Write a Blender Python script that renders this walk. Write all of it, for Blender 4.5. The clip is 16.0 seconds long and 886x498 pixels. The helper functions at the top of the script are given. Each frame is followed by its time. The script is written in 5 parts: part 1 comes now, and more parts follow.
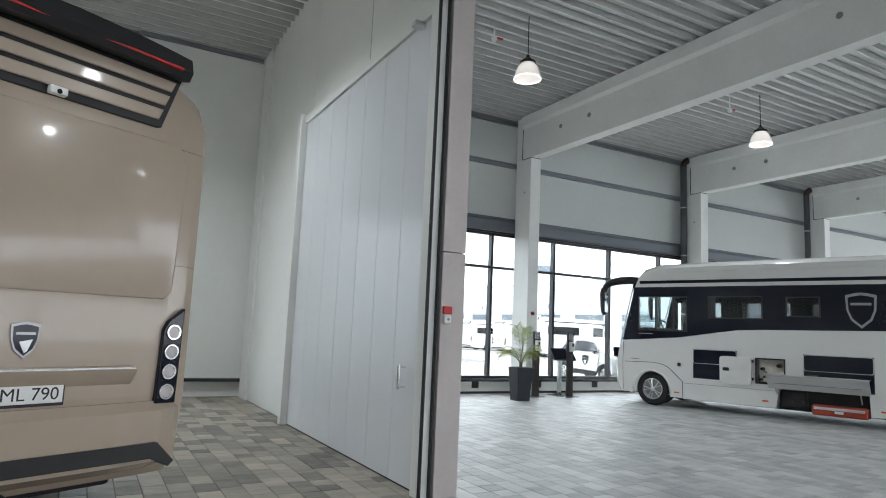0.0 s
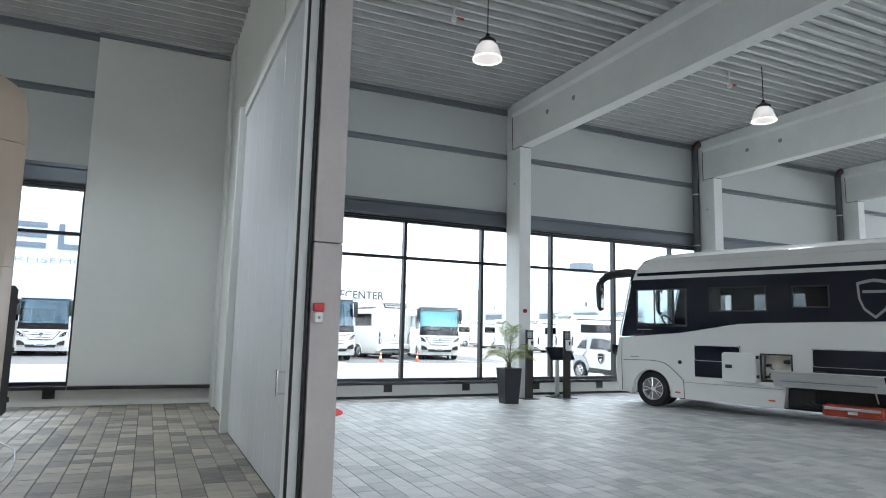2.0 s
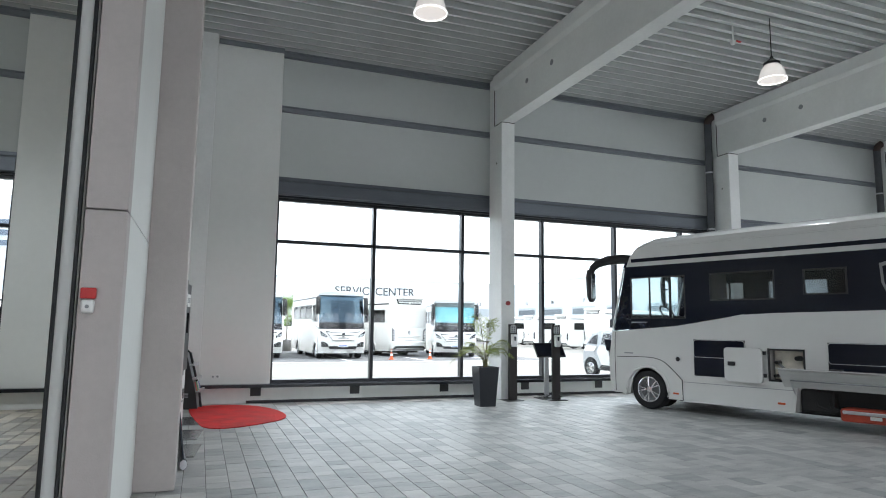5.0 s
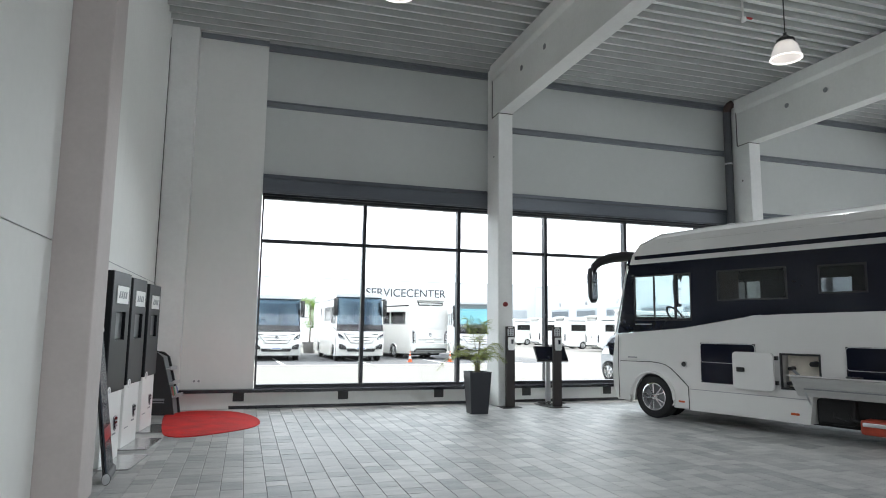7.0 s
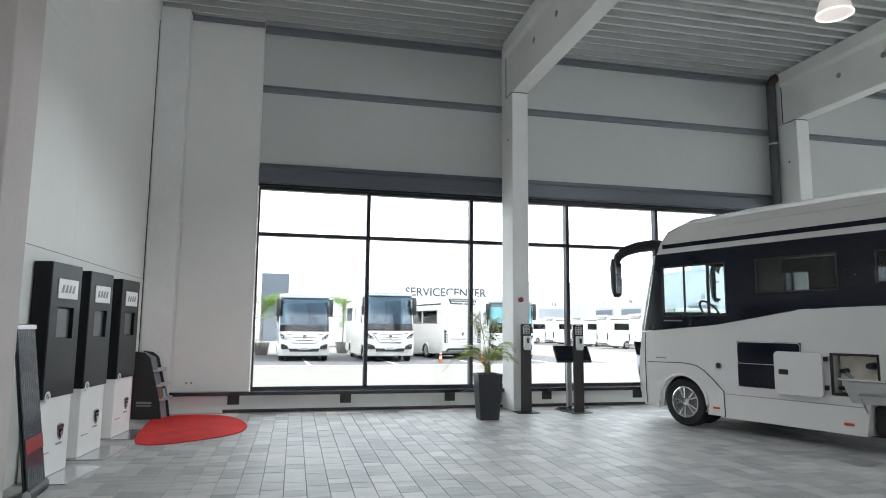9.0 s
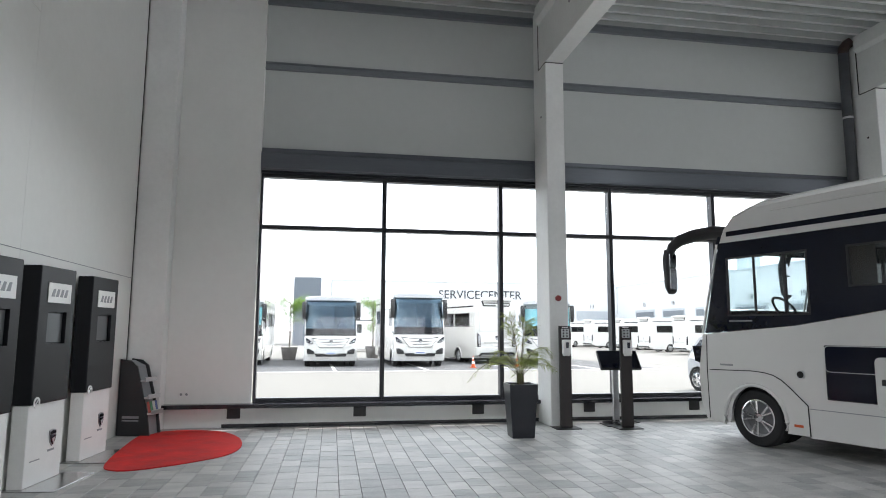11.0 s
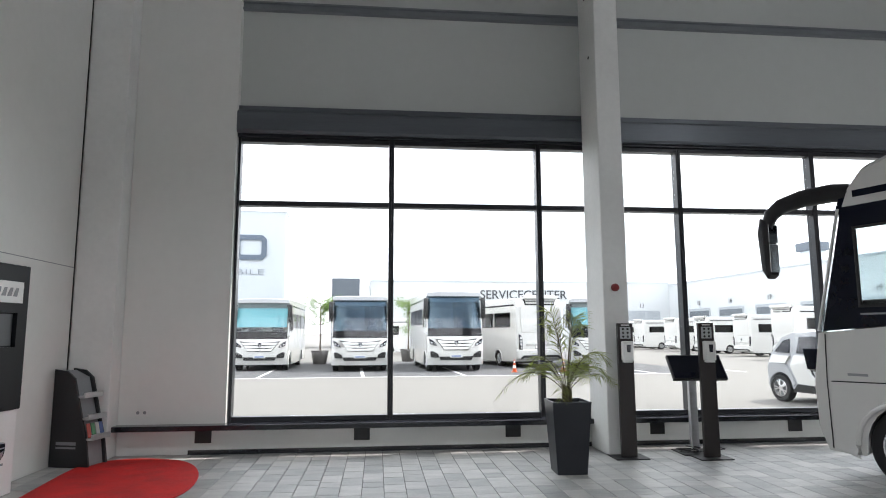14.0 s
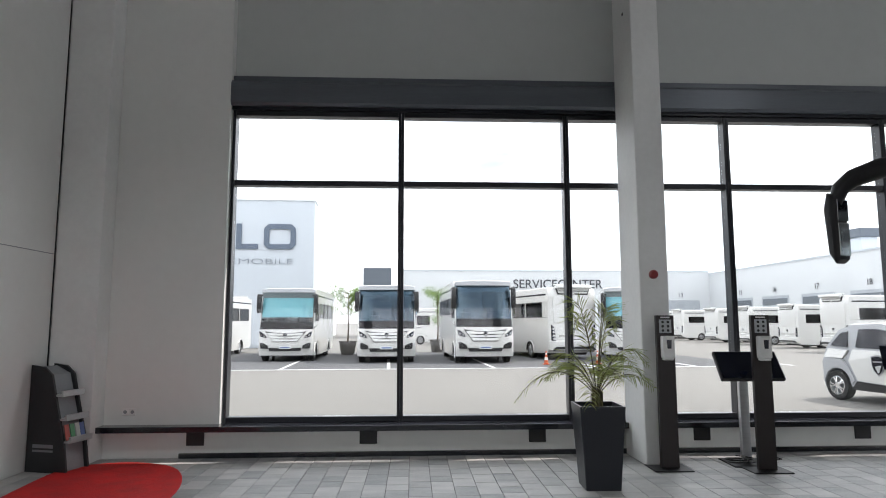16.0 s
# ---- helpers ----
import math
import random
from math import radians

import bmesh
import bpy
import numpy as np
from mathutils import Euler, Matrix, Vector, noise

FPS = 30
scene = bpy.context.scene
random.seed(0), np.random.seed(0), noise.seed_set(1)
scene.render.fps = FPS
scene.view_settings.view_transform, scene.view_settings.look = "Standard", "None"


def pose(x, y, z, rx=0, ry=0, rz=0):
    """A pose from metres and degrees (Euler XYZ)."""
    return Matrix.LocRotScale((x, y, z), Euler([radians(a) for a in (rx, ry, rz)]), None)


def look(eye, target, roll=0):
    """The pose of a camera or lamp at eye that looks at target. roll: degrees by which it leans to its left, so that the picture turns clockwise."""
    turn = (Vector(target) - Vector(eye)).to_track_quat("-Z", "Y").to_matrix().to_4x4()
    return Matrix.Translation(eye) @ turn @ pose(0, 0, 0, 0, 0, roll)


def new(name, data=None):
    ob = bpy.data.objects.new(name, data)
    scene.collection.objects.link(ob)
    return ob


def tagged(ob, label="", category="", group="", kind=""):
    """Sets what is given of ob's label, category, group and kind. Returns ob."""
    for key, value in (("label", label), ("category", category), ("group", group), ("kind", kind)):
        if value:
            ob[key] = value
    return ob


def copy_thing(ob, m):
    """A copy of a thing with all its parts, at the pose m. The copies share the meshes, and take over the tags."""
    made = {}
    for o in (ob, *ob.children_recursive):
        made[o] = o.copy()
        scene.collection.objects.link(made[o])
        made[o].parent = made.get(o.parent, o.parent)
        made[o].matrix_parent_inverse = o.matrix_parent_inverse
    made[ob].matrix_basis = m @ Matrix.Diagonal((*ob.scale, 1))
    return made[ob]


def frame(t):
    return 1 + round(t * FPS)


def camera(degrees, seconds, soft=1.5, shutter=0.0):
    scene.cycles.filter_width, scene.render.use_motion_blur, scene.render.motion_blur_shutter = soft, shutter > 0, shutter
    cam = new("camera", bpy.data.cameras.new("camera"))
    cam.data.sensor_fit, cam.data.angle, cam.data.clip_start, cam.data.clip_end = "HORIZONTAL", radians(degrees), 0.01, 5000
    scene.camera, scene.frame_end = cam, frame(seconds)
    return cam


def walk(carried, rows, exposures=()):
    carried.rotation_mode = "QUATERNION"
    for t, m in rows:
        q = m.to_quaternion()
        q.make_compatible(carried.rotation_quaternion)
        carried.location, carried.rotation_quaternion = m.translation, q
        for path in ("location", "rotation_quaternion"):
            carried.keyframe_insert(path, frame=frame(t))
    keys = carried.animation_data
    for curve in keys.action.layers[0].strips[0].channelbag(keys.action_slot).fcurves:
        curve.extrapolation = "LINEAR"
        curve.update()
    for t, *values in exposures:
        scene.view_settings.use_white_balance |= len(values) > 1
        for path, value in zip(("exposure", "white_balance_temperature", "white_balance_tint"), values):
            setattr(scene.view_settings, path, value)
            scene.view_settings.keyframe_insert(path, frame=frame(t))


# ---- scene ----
cam = camera(69.5, 16.0, soft=1.0)
PATH = [
    (0, (-4.979, -13.82, 1.502), (-4.021, -12.083, 1.756), 2.5),
    (0.5, (-4.549, -13.782, 1.498), (-3.651, -12.014, 1.759), 1.4),
    (1, (-4.131, -13.804, 1.502), (-3.262, -12.022, 1.76), 1.3),
    (1.5, (-3.714, -13.859, 1.512), (-2.868, -12.065, 1.768), 1.3),
    (2, (-3.315, -13.886, 1.527), (-2.491, -12.081, 1.78), 1.3),
    (2.5, (-2.981, -13.806, 1.524), (-2.177, -11.991, 1.772), 1.1),
    (3, (-2.657, -13.681, 1.526), (-1.872, -11.859, 1.777), 1.1),
    (3.5, (-2.314, -13.549, 1.509), (-1.544, -11.72, 1.759), 0.7),
    (4, (-1.983, -13.436, 1.493), (-1.24, -11.596, 1.74), 0.8),
    (6.5, (-0.496, -12.974, 1.549), (0.129, -11.09, 1.792), 0.5),
    (7, (-0.235, -12.899, 1.541), (0.348, -11.001, 1.786), 0.7),
    (7.5, (0.019, -12.737, 1.554), (0.562, -10.827, 1.793), 0.6),
    (8, (0.269, -12.582, 1.55), (0.781, -10.664, 1.789), 0.5),
    (8.5, (0.51, -12.399, 1.537), (0.995, -10.473, 1.778), 0.5),
    (9, (0.714, -12.126, 1.513), (1.159, -10.192, 1.756), 0.5),
    (11.5, (1.297, -10.378, 1.502), (1.612, -8.419, 1.757), 0.2),
    (12, (1.42, -9.982, 1.491), (1.708, -8.019, 1.747), 0.2),
    (12.5, (1.566, -9.59, 1.49), (1.823, -7.623, 1.747), 0.0),
    (13, (1.698, -9.215, 1.484), (1.944, -7.247, 1.742), -0.1),
    (13.5, (1.785, -8.862, 1.48), (2.012, -6.892, 1.738), -0.1),
    (14, (1.853, -8.571, 1.483), (2.055, -6.598, 1.742), -0.2),
    (14.5, (1.948, -8.376, 1.489), (2.124, -6.4, 1.745), -0.1),
    (15, (2.065, -8.184, 1.496), (2.206, -6.204, 1.741), -0.1),
    (15.5, (2.141, -7.943, 1.502), (2.244, -5.96, 1.737), -0.1),
    (16, (2.168, -7.718, 1.519), (2.263, -5.734, 1.746), -0.1),
]
walk(cam, [(t, look(eye, target, roll)) for t, eye, target, roll in PATH], exposures=[(0, 1.63, 6230, 11), (2.2, 1.52, 6040, 11), (4, 1.44, 6080, 11), (6.5, 1.40, 6320, 12), (8, 1.41, 6330, 12), (12.5, 1.12, 6480, 16), (14, 1.0, 6500, 16), (15, 0.9, 6500, 16), (16, 0.68, 6520, 17)])

# ---- world, sun, exposure ----
world = bpy.data.worlds.new("sky")
scene.world = world
world.use_nodes = True
wn, wl = world.node_tree.nodes, world.node_tree.links
wn.clear()
sky = wn.new("ShaderNodeTexSky")
sky.sky_type, sky.sun_disc = "NISHITA", False
sky.sun_elevation, sky.sun_rotation = radians(55.7), radians(75.7)
sky.air_density, sky.dust_density = 1.0, 2.5
coord, cloud, ramp, mixc = (wn.new(k) for k in ("ShaderNodeTexCoord", "ShaderNodeTexNoise", "ShaderNodeValToRGB", "ShaderNodeMix"))
stretch = wn.new("ShaderNodeMapping")
stretch.inputs["Scale"].default_value = (1, 1, 3.2)
wl.new(coord.outputs["Generated"], stretch.inputs["Vector"])
wl.new(stretch.outputs[0], cloud.inputs["Vector"])
cloud.inputs["Scale"].default_value, cloud.inputs["Detail"].default_value = 3.0, 8
ramp.color_ramp.elements[0].position, ramp.color_ramp.elements[1].position = 0.22, 0.50
wl.new(cloud.outputs["Fac"], ramp.inputs["Fac"])
mixc.data_type = "RGBA"
wl.new(ramp.outputs["Color"], mixc.inputs["Factor"])
wl.new(sky.outputs[0], mixc.inputs[6])
mixc.inputs[7].default_value = (15, 15.4, 16, 1)
back, out = wn.new("ShaderNodeBackground"), wn.new("ShaderNodeOutputWorld")
back.inputs["Strength"].default_value = 0.11
wl.new(mixc.outputs[2], back.inputs["Color"])
wl.new(back.outputs[0], out.inputs["Surface"])
sun = new("sun", bpy.data.lights.new("sun", "SUN"))
sun.data.energy, sun.data.angle, sun.data.color = 2.8, radians(0.6), (1, 0.95, 0.88)
sun.matrix_world = look((0, 0, 30), (-0.55 * 30, -0.14 * 30, 30 - 0.83 * 30))

# ---- materials ----
MATS = {}


def mat(name, color, rough=0.5, metal=0.0, vary=0.06, scale=3.0, bump=0.0, bump_scale=60.0, rand=0.0, coat=0.0, stretch=(1, 1, 1), spec=0.5, second=None, island=False):
    """A painted, plastic, metal or stone surface with variation at two scales."""
    if name in MATS:
        return MATS[name]
    m = bpy.data.materials.new(name)
    m.use_nodes = True
    n, l = m.node_tree.nodes, m.node_tree.links
    b = n["Principled BSDF"]
    b.inputs["Metallic"].default_value = metal
    b.inputs["Specular IOR Level"].default_value = spec
    b.inputs["Coat Weight"].default_value, b.inputs["Coat Roughness"].default_value = coat, 0.05
    tc, mp = n.new("ShaderNodeTexCoord"), n.new("ShaderNodeMapping")
    mp.inputs["Scale"].default_value = stretch
    l.new(tc.outputs["Object"], mp.inputs["Vector"])
    if rand and not island:
        shift, info = n.new("ShaderNodeVectorMath"), n.new("ShaderNodeObjectInfo")
        shift.operation, shift.inputs[1].default_value = "MULTIPLY_ADD", (1, 1, 1)
        spread = n.new("ShaderNodeMath")
        spread.operation, spread.inputs[1].default_value = "MULTIPLY", 60.0
        l.new(info.outputs["Random"], spread.inputs[0])
        l.new(tc.outputs["Object"], shift.inputs[0])
        l.new(spread.outputs[0], shift.inputs[2])
        l.new(shift.outputs[0], mp.inputs["Vector"])
    big, fine = n.new("ShaderNodeTexNoise"), n.new("ShaderNodeTexNoise")
    for k, s in ((big, scale), (fine, scale * 14)):
        k.inputs["Scale"].default_value, k.inputs["Detail"].default_value = s, 6
        l.new(mp.outputs[0], k.inputs["Vector"])
    add = n.new("ShaderNodeMath")
    add.operation = "MULTIPLY_ADD"
    add.inputs[1].default_value = 0.45
    l.new(fine.outputs["Fac"], add.inputs[0])
    l.new(big.outputs["Fac"], add.inputs[2])
    last = add.outputs[0]
    if rand:
        src = n.new("ShaderNodeNewGeometry").outputs["Random Per Island"] if island else n.new("ShaderNodeObjectInfo").outputs["Random"]
        r = n.new("ShaderNodeMath")
        r.operation = "MULTIPLY_ADD"
        r.inputs[1].default_value = rand
        l.new(src, r.inputs[0])
        l.new(last, r.inputs[2])
        last = r.outputs[0]
    mr = n.new("ShaderNodeMapRange")
    mr.inputs["From Min"].default_value, mr.inputs["From Max"].default_value = 0.4, 1.05 + rand
    l.new(last, mr.inputs["Value"])
    mx = n.new("ShaderNodeMix")
    mx.data_type = "RGBA"
    l.new(mr.outputs[0], mx.inputs["Factor"])
    lo = second or [c * (1 - vary * 2) for c in color]
    mx.inputs[6].default_value = (*lo, 1)
    mx.inputs[7].default_value = (*[min(1, c * (1 + vary)) for c in color], 1)
    l.new(mx.outputs[2], b.inputs["Base Color"])
    rr = n.new("ShaderNodeMapRange")
    rr.inputs["To Min"].default_value, rr.inputs["To Max"].default_value = max(0.02, rough * 0.82), min(1, rough * 1.15)
    l.new(big.outputs["Fac"], rr.inputs["Value"])
    l.new(rr.outputs[0], b.inputs["Roughness"])
    if bump:
        bn, bu = n.new("ShaderNodeTexNoise"), n.new("ShaderNodeBump")
        bn.inputs["Scale"].default_value, bn.inputs["Detail"].default_value = bump_scale, 5
        l.new(mp.outputs[0], bn.inputs["Vector"])
        bu.inputs["Strength"].default_value, bu.inputs["Distance"].default_value = bump, 0.01
        l.new(bn.outputs["Fac"], bu.inputs["Height"])
        l.new(bu.outputs[0], b.inputs["Normal"])
    MATS[name] = m
    return m


def glass(name, tint=(1, 1, 1), rough=0.0, ior=1.5, sheen=(1, 1, 1)):
    """A thin pane: clear or tinted, glossy by Fresnel."""
    if name in MATS:
        return MATS[name]
    m = bpy.data.materials.new(name)
    m.use_nodes = True
    n, l = m.node_tree.nodes, m.node_tree.links
    n.clear()
    tr, gl, mx, lw, pw, ma, o = (n.new(k) for k in ("ShaderNodeBsdfTransparent", "ShaderNodeBsdfGlossy", "ShaderNodeMixShader", "ShaderNodeLayerWeight", "ShaderNodeMath", "ShaderNodeMath", "ShaderNodeOutputMaterial"))
    tr.inputs["Color"].default_value = (*tint, 1)
    gl.inputs["Roughness"].default_value = rough
    gl.inputs["Color"].default_value = (*sheen, 1)
    lw.inputs["Blend"].default_value = 0.5
    pw.operation, ma.operation = "POWER", "MULTIPLY_ADD"
    pw.inputs[1].default_value, ma.inputs[1].default_value, ma.inputs[2].default_value = 5.0, 0.9, 0.02 * (ior / 1.5) ** 8
    l.new(lw.outputs["Facing"], pw.inputs[0])
    l.new(pw.outputs[0], ma.inputs[0])
    l.new(ma.outputs[0], mx.inputs[0])
    l.new(tr.outputs[0], mx.inputs[1])
    l.new(gl.outputs[0], mx.inputs[2])
    l.new(mx.outputs[0], o.inputs["Surface"])
    MATS[name] = m
    return m


def leafy(m, color):
    """Lets light through a leaf."""
    n, l = m.node_tree.nodes, m.node_tree.links
    tr, mx = n.new("ShaderNodeBsdfTranslucent"), n.new("ShaderNodeMixShader")
    tr.inputs["Color"].default_value = (*color, 1)
    mx.inputs[0].default_value = 0.45
    l.new(n["Principled BSDF"].outputs[0], mx.inputs[1])
    l.new(tr.outputs[0], mx.inputs[2])
    l.new(mx.outputs[0], n["Material Output"].inputs["Surface"])


def glow(name, color, strength):
    m = bpy.data.materials.new(name)
    m.use_nodes = True
    b = m.node_tree.nodes["Principled BSDF"]
    b.inputs["Base Color"].default_value = (*color, 1)
    b.inputs["Emission Color"].default_value = (*color, 1)
    b.inputs["Emission Strength"].default_value = strength
    return m


WALL = mat("wall_paint", (0.77, 0.78, 0.75), 0.75, vary=0.03, scale=0.7, bump=0.08, bump_scale=140)
WALL_GREY = mat("panel_paint", (0.55, 0.575, 0.555), 0.5, vary=0.03, scale=0.5, bump=0.05, bump_scale=40)
CONCRETE = mat("painted_concrete", (0.80, 0.81, 0.79), 0.7, vary=0.05, scale=1.2, bump=0.15, bump_scale=90)
CONCRETE_WARM = mat("warm_grey_jamb", (0.52, 0.475, 0.455), 0.75, vary=0.06, scale=1.5, bump=0.15, bump_scale=90)
DECK = mat("coated_deck_steel", (0.94, 0.95, 0.92), 0.16, vary=0.04, scale=0.8)
STEEL_GREY = mat("grey_coated_steel", (0.20, 0.22, 0.235), 0.42, vary=0.06, scale=2)
BOX_GREY = mat("shutter_box_steel", (0.13, 0.145, 0.165), 0.35, metal=0.35, vary=0.1, scale=1.5, stretch=(0.3, 1, 4))
FRAME = mat("anthracite_aluminium", (0.010, 0.012, 0.017), 0.35, vary=0.1, scale=4, spec=0.5)
SILL = mat("anthracite_sill", (0.016, 0.018, 0.024), 0.14, vary=0.1, scale=3, spec=0.7)
DOOR = mat("gate_lacquer", (0.74, 0.76, 0.78), 0.26, vary=0.02, scale=0.6, bump=0.03, bump_scale=8)
RUBBER = mat("black_rubber", (0.012, 0.012, 0.013), 0.6, vary=0.1)
JOINT = mat("sand_joint", (0.13, 0.125, 0.115), 0.95, vary=0.2, scale=6, bump=0.4, bump_scale=200)
PAVER = mat("concrete_paver", (0.56, 0.55, 0.525), 0.46, spec=0.4, vary=0.1, scale=2.6, bump=0.3, bump_scale=70, rand=0.55, stretch=(1, 2.6, 1), second=(0.19, 0.20, 0.207))
PAVER_FAR = mat("concrete_paver_field", (0.56, 0.55, 0.525), 0.46, spec=0.4, vary=0.1, scale=2.6, bump=0.3, bump_scale=70, rand=0.55, stretch=(1, 2.6, 1), second=(0.19, 0.20, 0.207), island=True)
PAVER_WARM = mat("warm_concrete_paver", (0.56, 0.50, 0.415), 0.55, spec=0.35, vary=0.1, scale=3.4, bump=0.22, bump_scale=70, rand=1.0, stretch=(1, 2.6, 1), second=(0.085, 0.085, 0.08))
PAVER_WARM_FAR = mat("warm_concrete_paver_field", (0.56, 0.50, 0.415), 0.55, spec=0.35, vary=0.1, scale=3.4, bump=0.22, bump_scale=70, rand=1.0, stretch=(1, 2.6, 1), second=(0.085, 0.085, 0.08), island=True)
WHITE_GEL = mat("white_gelcoat", (0.68, 0.675, 0.655), 0.2, vary=0.02, scale=0.6, coat=0.6)
CREAM_GEL = mat("cream_gelcoat", (0.425, 0.345, 0.268), 0.24, vary=0.03, scale=0.6, coat=0.35)
BLACK_GLOSS = mat("black_gloss", (0.006, 0.008, 0.017), 0.1, vary=0.15, scale=1, spec=0.3)
BLACK_PLASTIC = mat("black_plastic", (0.011, 0.011, 0.012), 0.45, vary=0.15, scale=6, bump=0.05, bump_scale=300)
DARK = mat("dark_underbody", (0.02, 0.02, 0.02), 0.8, vary=0.3, scale=5)
CHROME = mat("chrome", (0.75, 0.75, 0.76), 0.14, metal=1, vary=0.05)
SILVER = mat("brushed_aluminium", (0.62, 0.63, 0.64), 0.34, metal=0.9, vary=0.08, scale=4, stretch=(0.2, 1, 6))
GREY_PLASTIC = mat("grey_plastic", (0.27, 0.28, 0.29), 0.5, vary=0.08, scale=4)
RED = mat("red_plastic", (0.55, 0.02, 0.02), 0.4, vary=0.1)
ORANGE = mat("orange_lacquer", (0.62, 0.10, 0.02), 0.4, vary=0.15, scale=5)
WHITE_PLASTIC = mat("white_plastic", (0.78, 0.78, 0.76), 0.4, vary=0.04)
TYRE = mat("tyre_rubber", (0.010, 0.010, 0.011), 0.75, vary=0.2, scale=12, bump=0.2, bump_scale=50)
ASPHALT = mat("asphalt", (0.185, 0.176, 0.163), 0.9, vary=0.08, scale=0.35, bump=0.3, bump_scale=60)
ASPHALT_DARK = mat("parking_asphalt", (0.10, 0.10, 0.105), 0.9, vary=0.15, scale=0.5, bump=0.3, bump_scale=60)
LINE = mat("road_paint", (0.75, 0.75, 0.74), 0.7, vary=0.08, scale=4)
CLADDING = mat("light_grey_cladding", (0.52, 0.56, 0.60), 0.45, vary=0.03, scale=0.4)
CLADDING_PALE = mat("pale_cladding", (0.66, 0.68, 0.69), 0.5, vary=0.03, scale=0.4)
CLEAR = glass("window_glass", (0.93, 0.96, 0.95))
TINT = glass("tinted_glass", (0.55, 0.57, 0.58), ior=1.55)
SCREEN_GLASS = glass("windscreen_glass", (0.82, 0.87, 0.89))
COACH_PANE = glass("dark_coach_pane", (0.12, 0.13, 0.145), ior=1.6)
VISOR = mat("pale_grey_visor", (0.42, 0.43, 0.45), 0.4, vary=0.05, scale=2)
# tinted pane; the blue sheen colour paints in a reflected blue sky
COACH_GLASS = glass("tinted_sky_sheen_screen", (0.50, 0.60, 0.67), ior=1.76, sheen=(0.66, 0.86, 1.0))


# ---- mesh helpers ----
def box(bm, x0, x1, y0, y1, z0, z1, bevel=0.0, seg=2):
    g = bmesh.ops.create_cube(bm, size=1)["verts"]
    bmesh.ops.scale(bm, verts=g, vec=(abs(x1 - x0), abs(y1 - y0), abs(z1 - z0)))
    bmesh.ops.translate(bm, verts=g, vec=((x0 + x1) / 2, (y0 + y1) / 2, (z0 + z1) / 2))
    if bevel:
        e = list({e for v in g for e in v.link_edges})
        bmesh.ops.bevel(bm, geom=e, offset=bevel, segments=seg, profile=0.5, affect="EDGES")
    return bm


def prism(bm, pts, axis, a, b, bevel=0.0, seg=2):
    """A polygon of 2D points pushed along an axis from a to b ('x': points are y, z; 'y': x, z; 'z': x, y)."""
    put = {"x": lambda p, c: (c, p[0], p[1]), "y": lambda p, c: (p[0], c, p[1]), "z": lambda p, c: (p[0], p[1], c)}[axis]
    va, vb = [bm.verts.new(put(p, a)) for p in pts], [bm.verts.new(put(p, b)) for p in pts]
    fa, fb = bm.faces.new(va), bm.faces.new(vb[::-1])
    k = len(pts)
    side = [bm.faces.new((va[i], vb[i], vb[(i + 1) % k], va[(i + 1) % k])) for i in range(k)]
    bmesh.ops.recalc_face_normals(bm, faces=[fa, fb, *side])
    if bevel:
        bmesh.ops.bevel(bm, geom=list({e for f in (fa, fb) for e in f.edges}), offset=bevel, segments=seg, profile=0.5, affect="EDGES")
    return bm


def rod(bm, a, b, r0, r1=None, seg=16):
    """A round bar from a to b, tapering from r0 to r1."""
    a, b = Vector(a), Vector(b)
    g = bmesh.ops.create_cone(bm, cap_ends=True, segments=seg, radius1=r0, radius2=r0 if r1 is None else r1, depth=(b - a).length)["verts"]
    bmesh.ops.transform(bm, verts=g, matrix=Matrix.Translation((a + b) / 2) @ (b - a).to_track_quat("Z", "Y").to_matrix().to_4x4())
    return bm


def lathe(bm, profile, centre=(0, 0, 0), axis="z", seg=32):
    """A closed or open profile of (radius, height) turned about an axis."""
    turn = {"z": Matrix(), "x": Matrix.Rotation(radians(90), 4, "Y"), "y": Matrix.Rotation(radians(-90), 4, "X")}[axis]
    rows = []
    for r, h in profile:
        rows.append([bm.verts.new(Vector(centre) + turn @ Vector((r * math.cos(2 * math.pi * i / seg), r * math.sin(2 * math.pi * i / seg), h))) for i in range(seg)])
    fs = []
    for a, b in zip(rows, rows[1:]):
        for i in range(seg):
            fs.append(bm.faces.new((a[i], a[(i + 1) % seg], b[(i + 1) % seg], b[i])))
    bmesh.ops.remove_doubles(bm, verts=[v for r in rows for v in r], dist=1e-5)
    return bm


def sweep(bm, pts, radii, seg=12, flat=1.0):
    """A tube through points, with a radius at each; flat squeezes it sideways."""
    pts = [Vector(p) for p in pts]
    rings = []
    for i, p in enumerate(pts):
        d = (pts[min(i + 1, len(pts) - 1)] - pts[max(i - 1, 0)]).normalized()
        q = d.to_track_quat("Z", "Y").to_matrix()
        rings.append([bm.verts.new(p + q @ Vector((radii[i] * math.cos(2 * math.pi * k / seg), radii[i] * flat * math.sin(2 * math.pi * k / seg), 0))) for k in range(seg)])
    for a, b in zip(rings, rings[1:]):
        for k in range(seg):
            bm.faces.new((a[k], a[(k + 1) % seg], b[(k + 1) % seg], b[k]))
    bm.faces.new(rings[0][::-1]), bm.faces.new(rings[-1])
    return bm


def finish(name, bm, material, smooth=False):
    me = bpy.data.meshes.new(name)
    bm.normal_update()
    bm.to_mesh(me)
    bm.free()
    me.materials.append(material)
    if smooth:
        for p in me.polygons:
            p.use_smooth = True
        me.set_sharp_from_angle(angle=radians(35))
    return new(name, me)


def part(name, bm, material, parent, label="", smooth=False):
    ob = finish(name, bm, material, smooth)
    ob.parent = parent
    return tagged(ob, label)


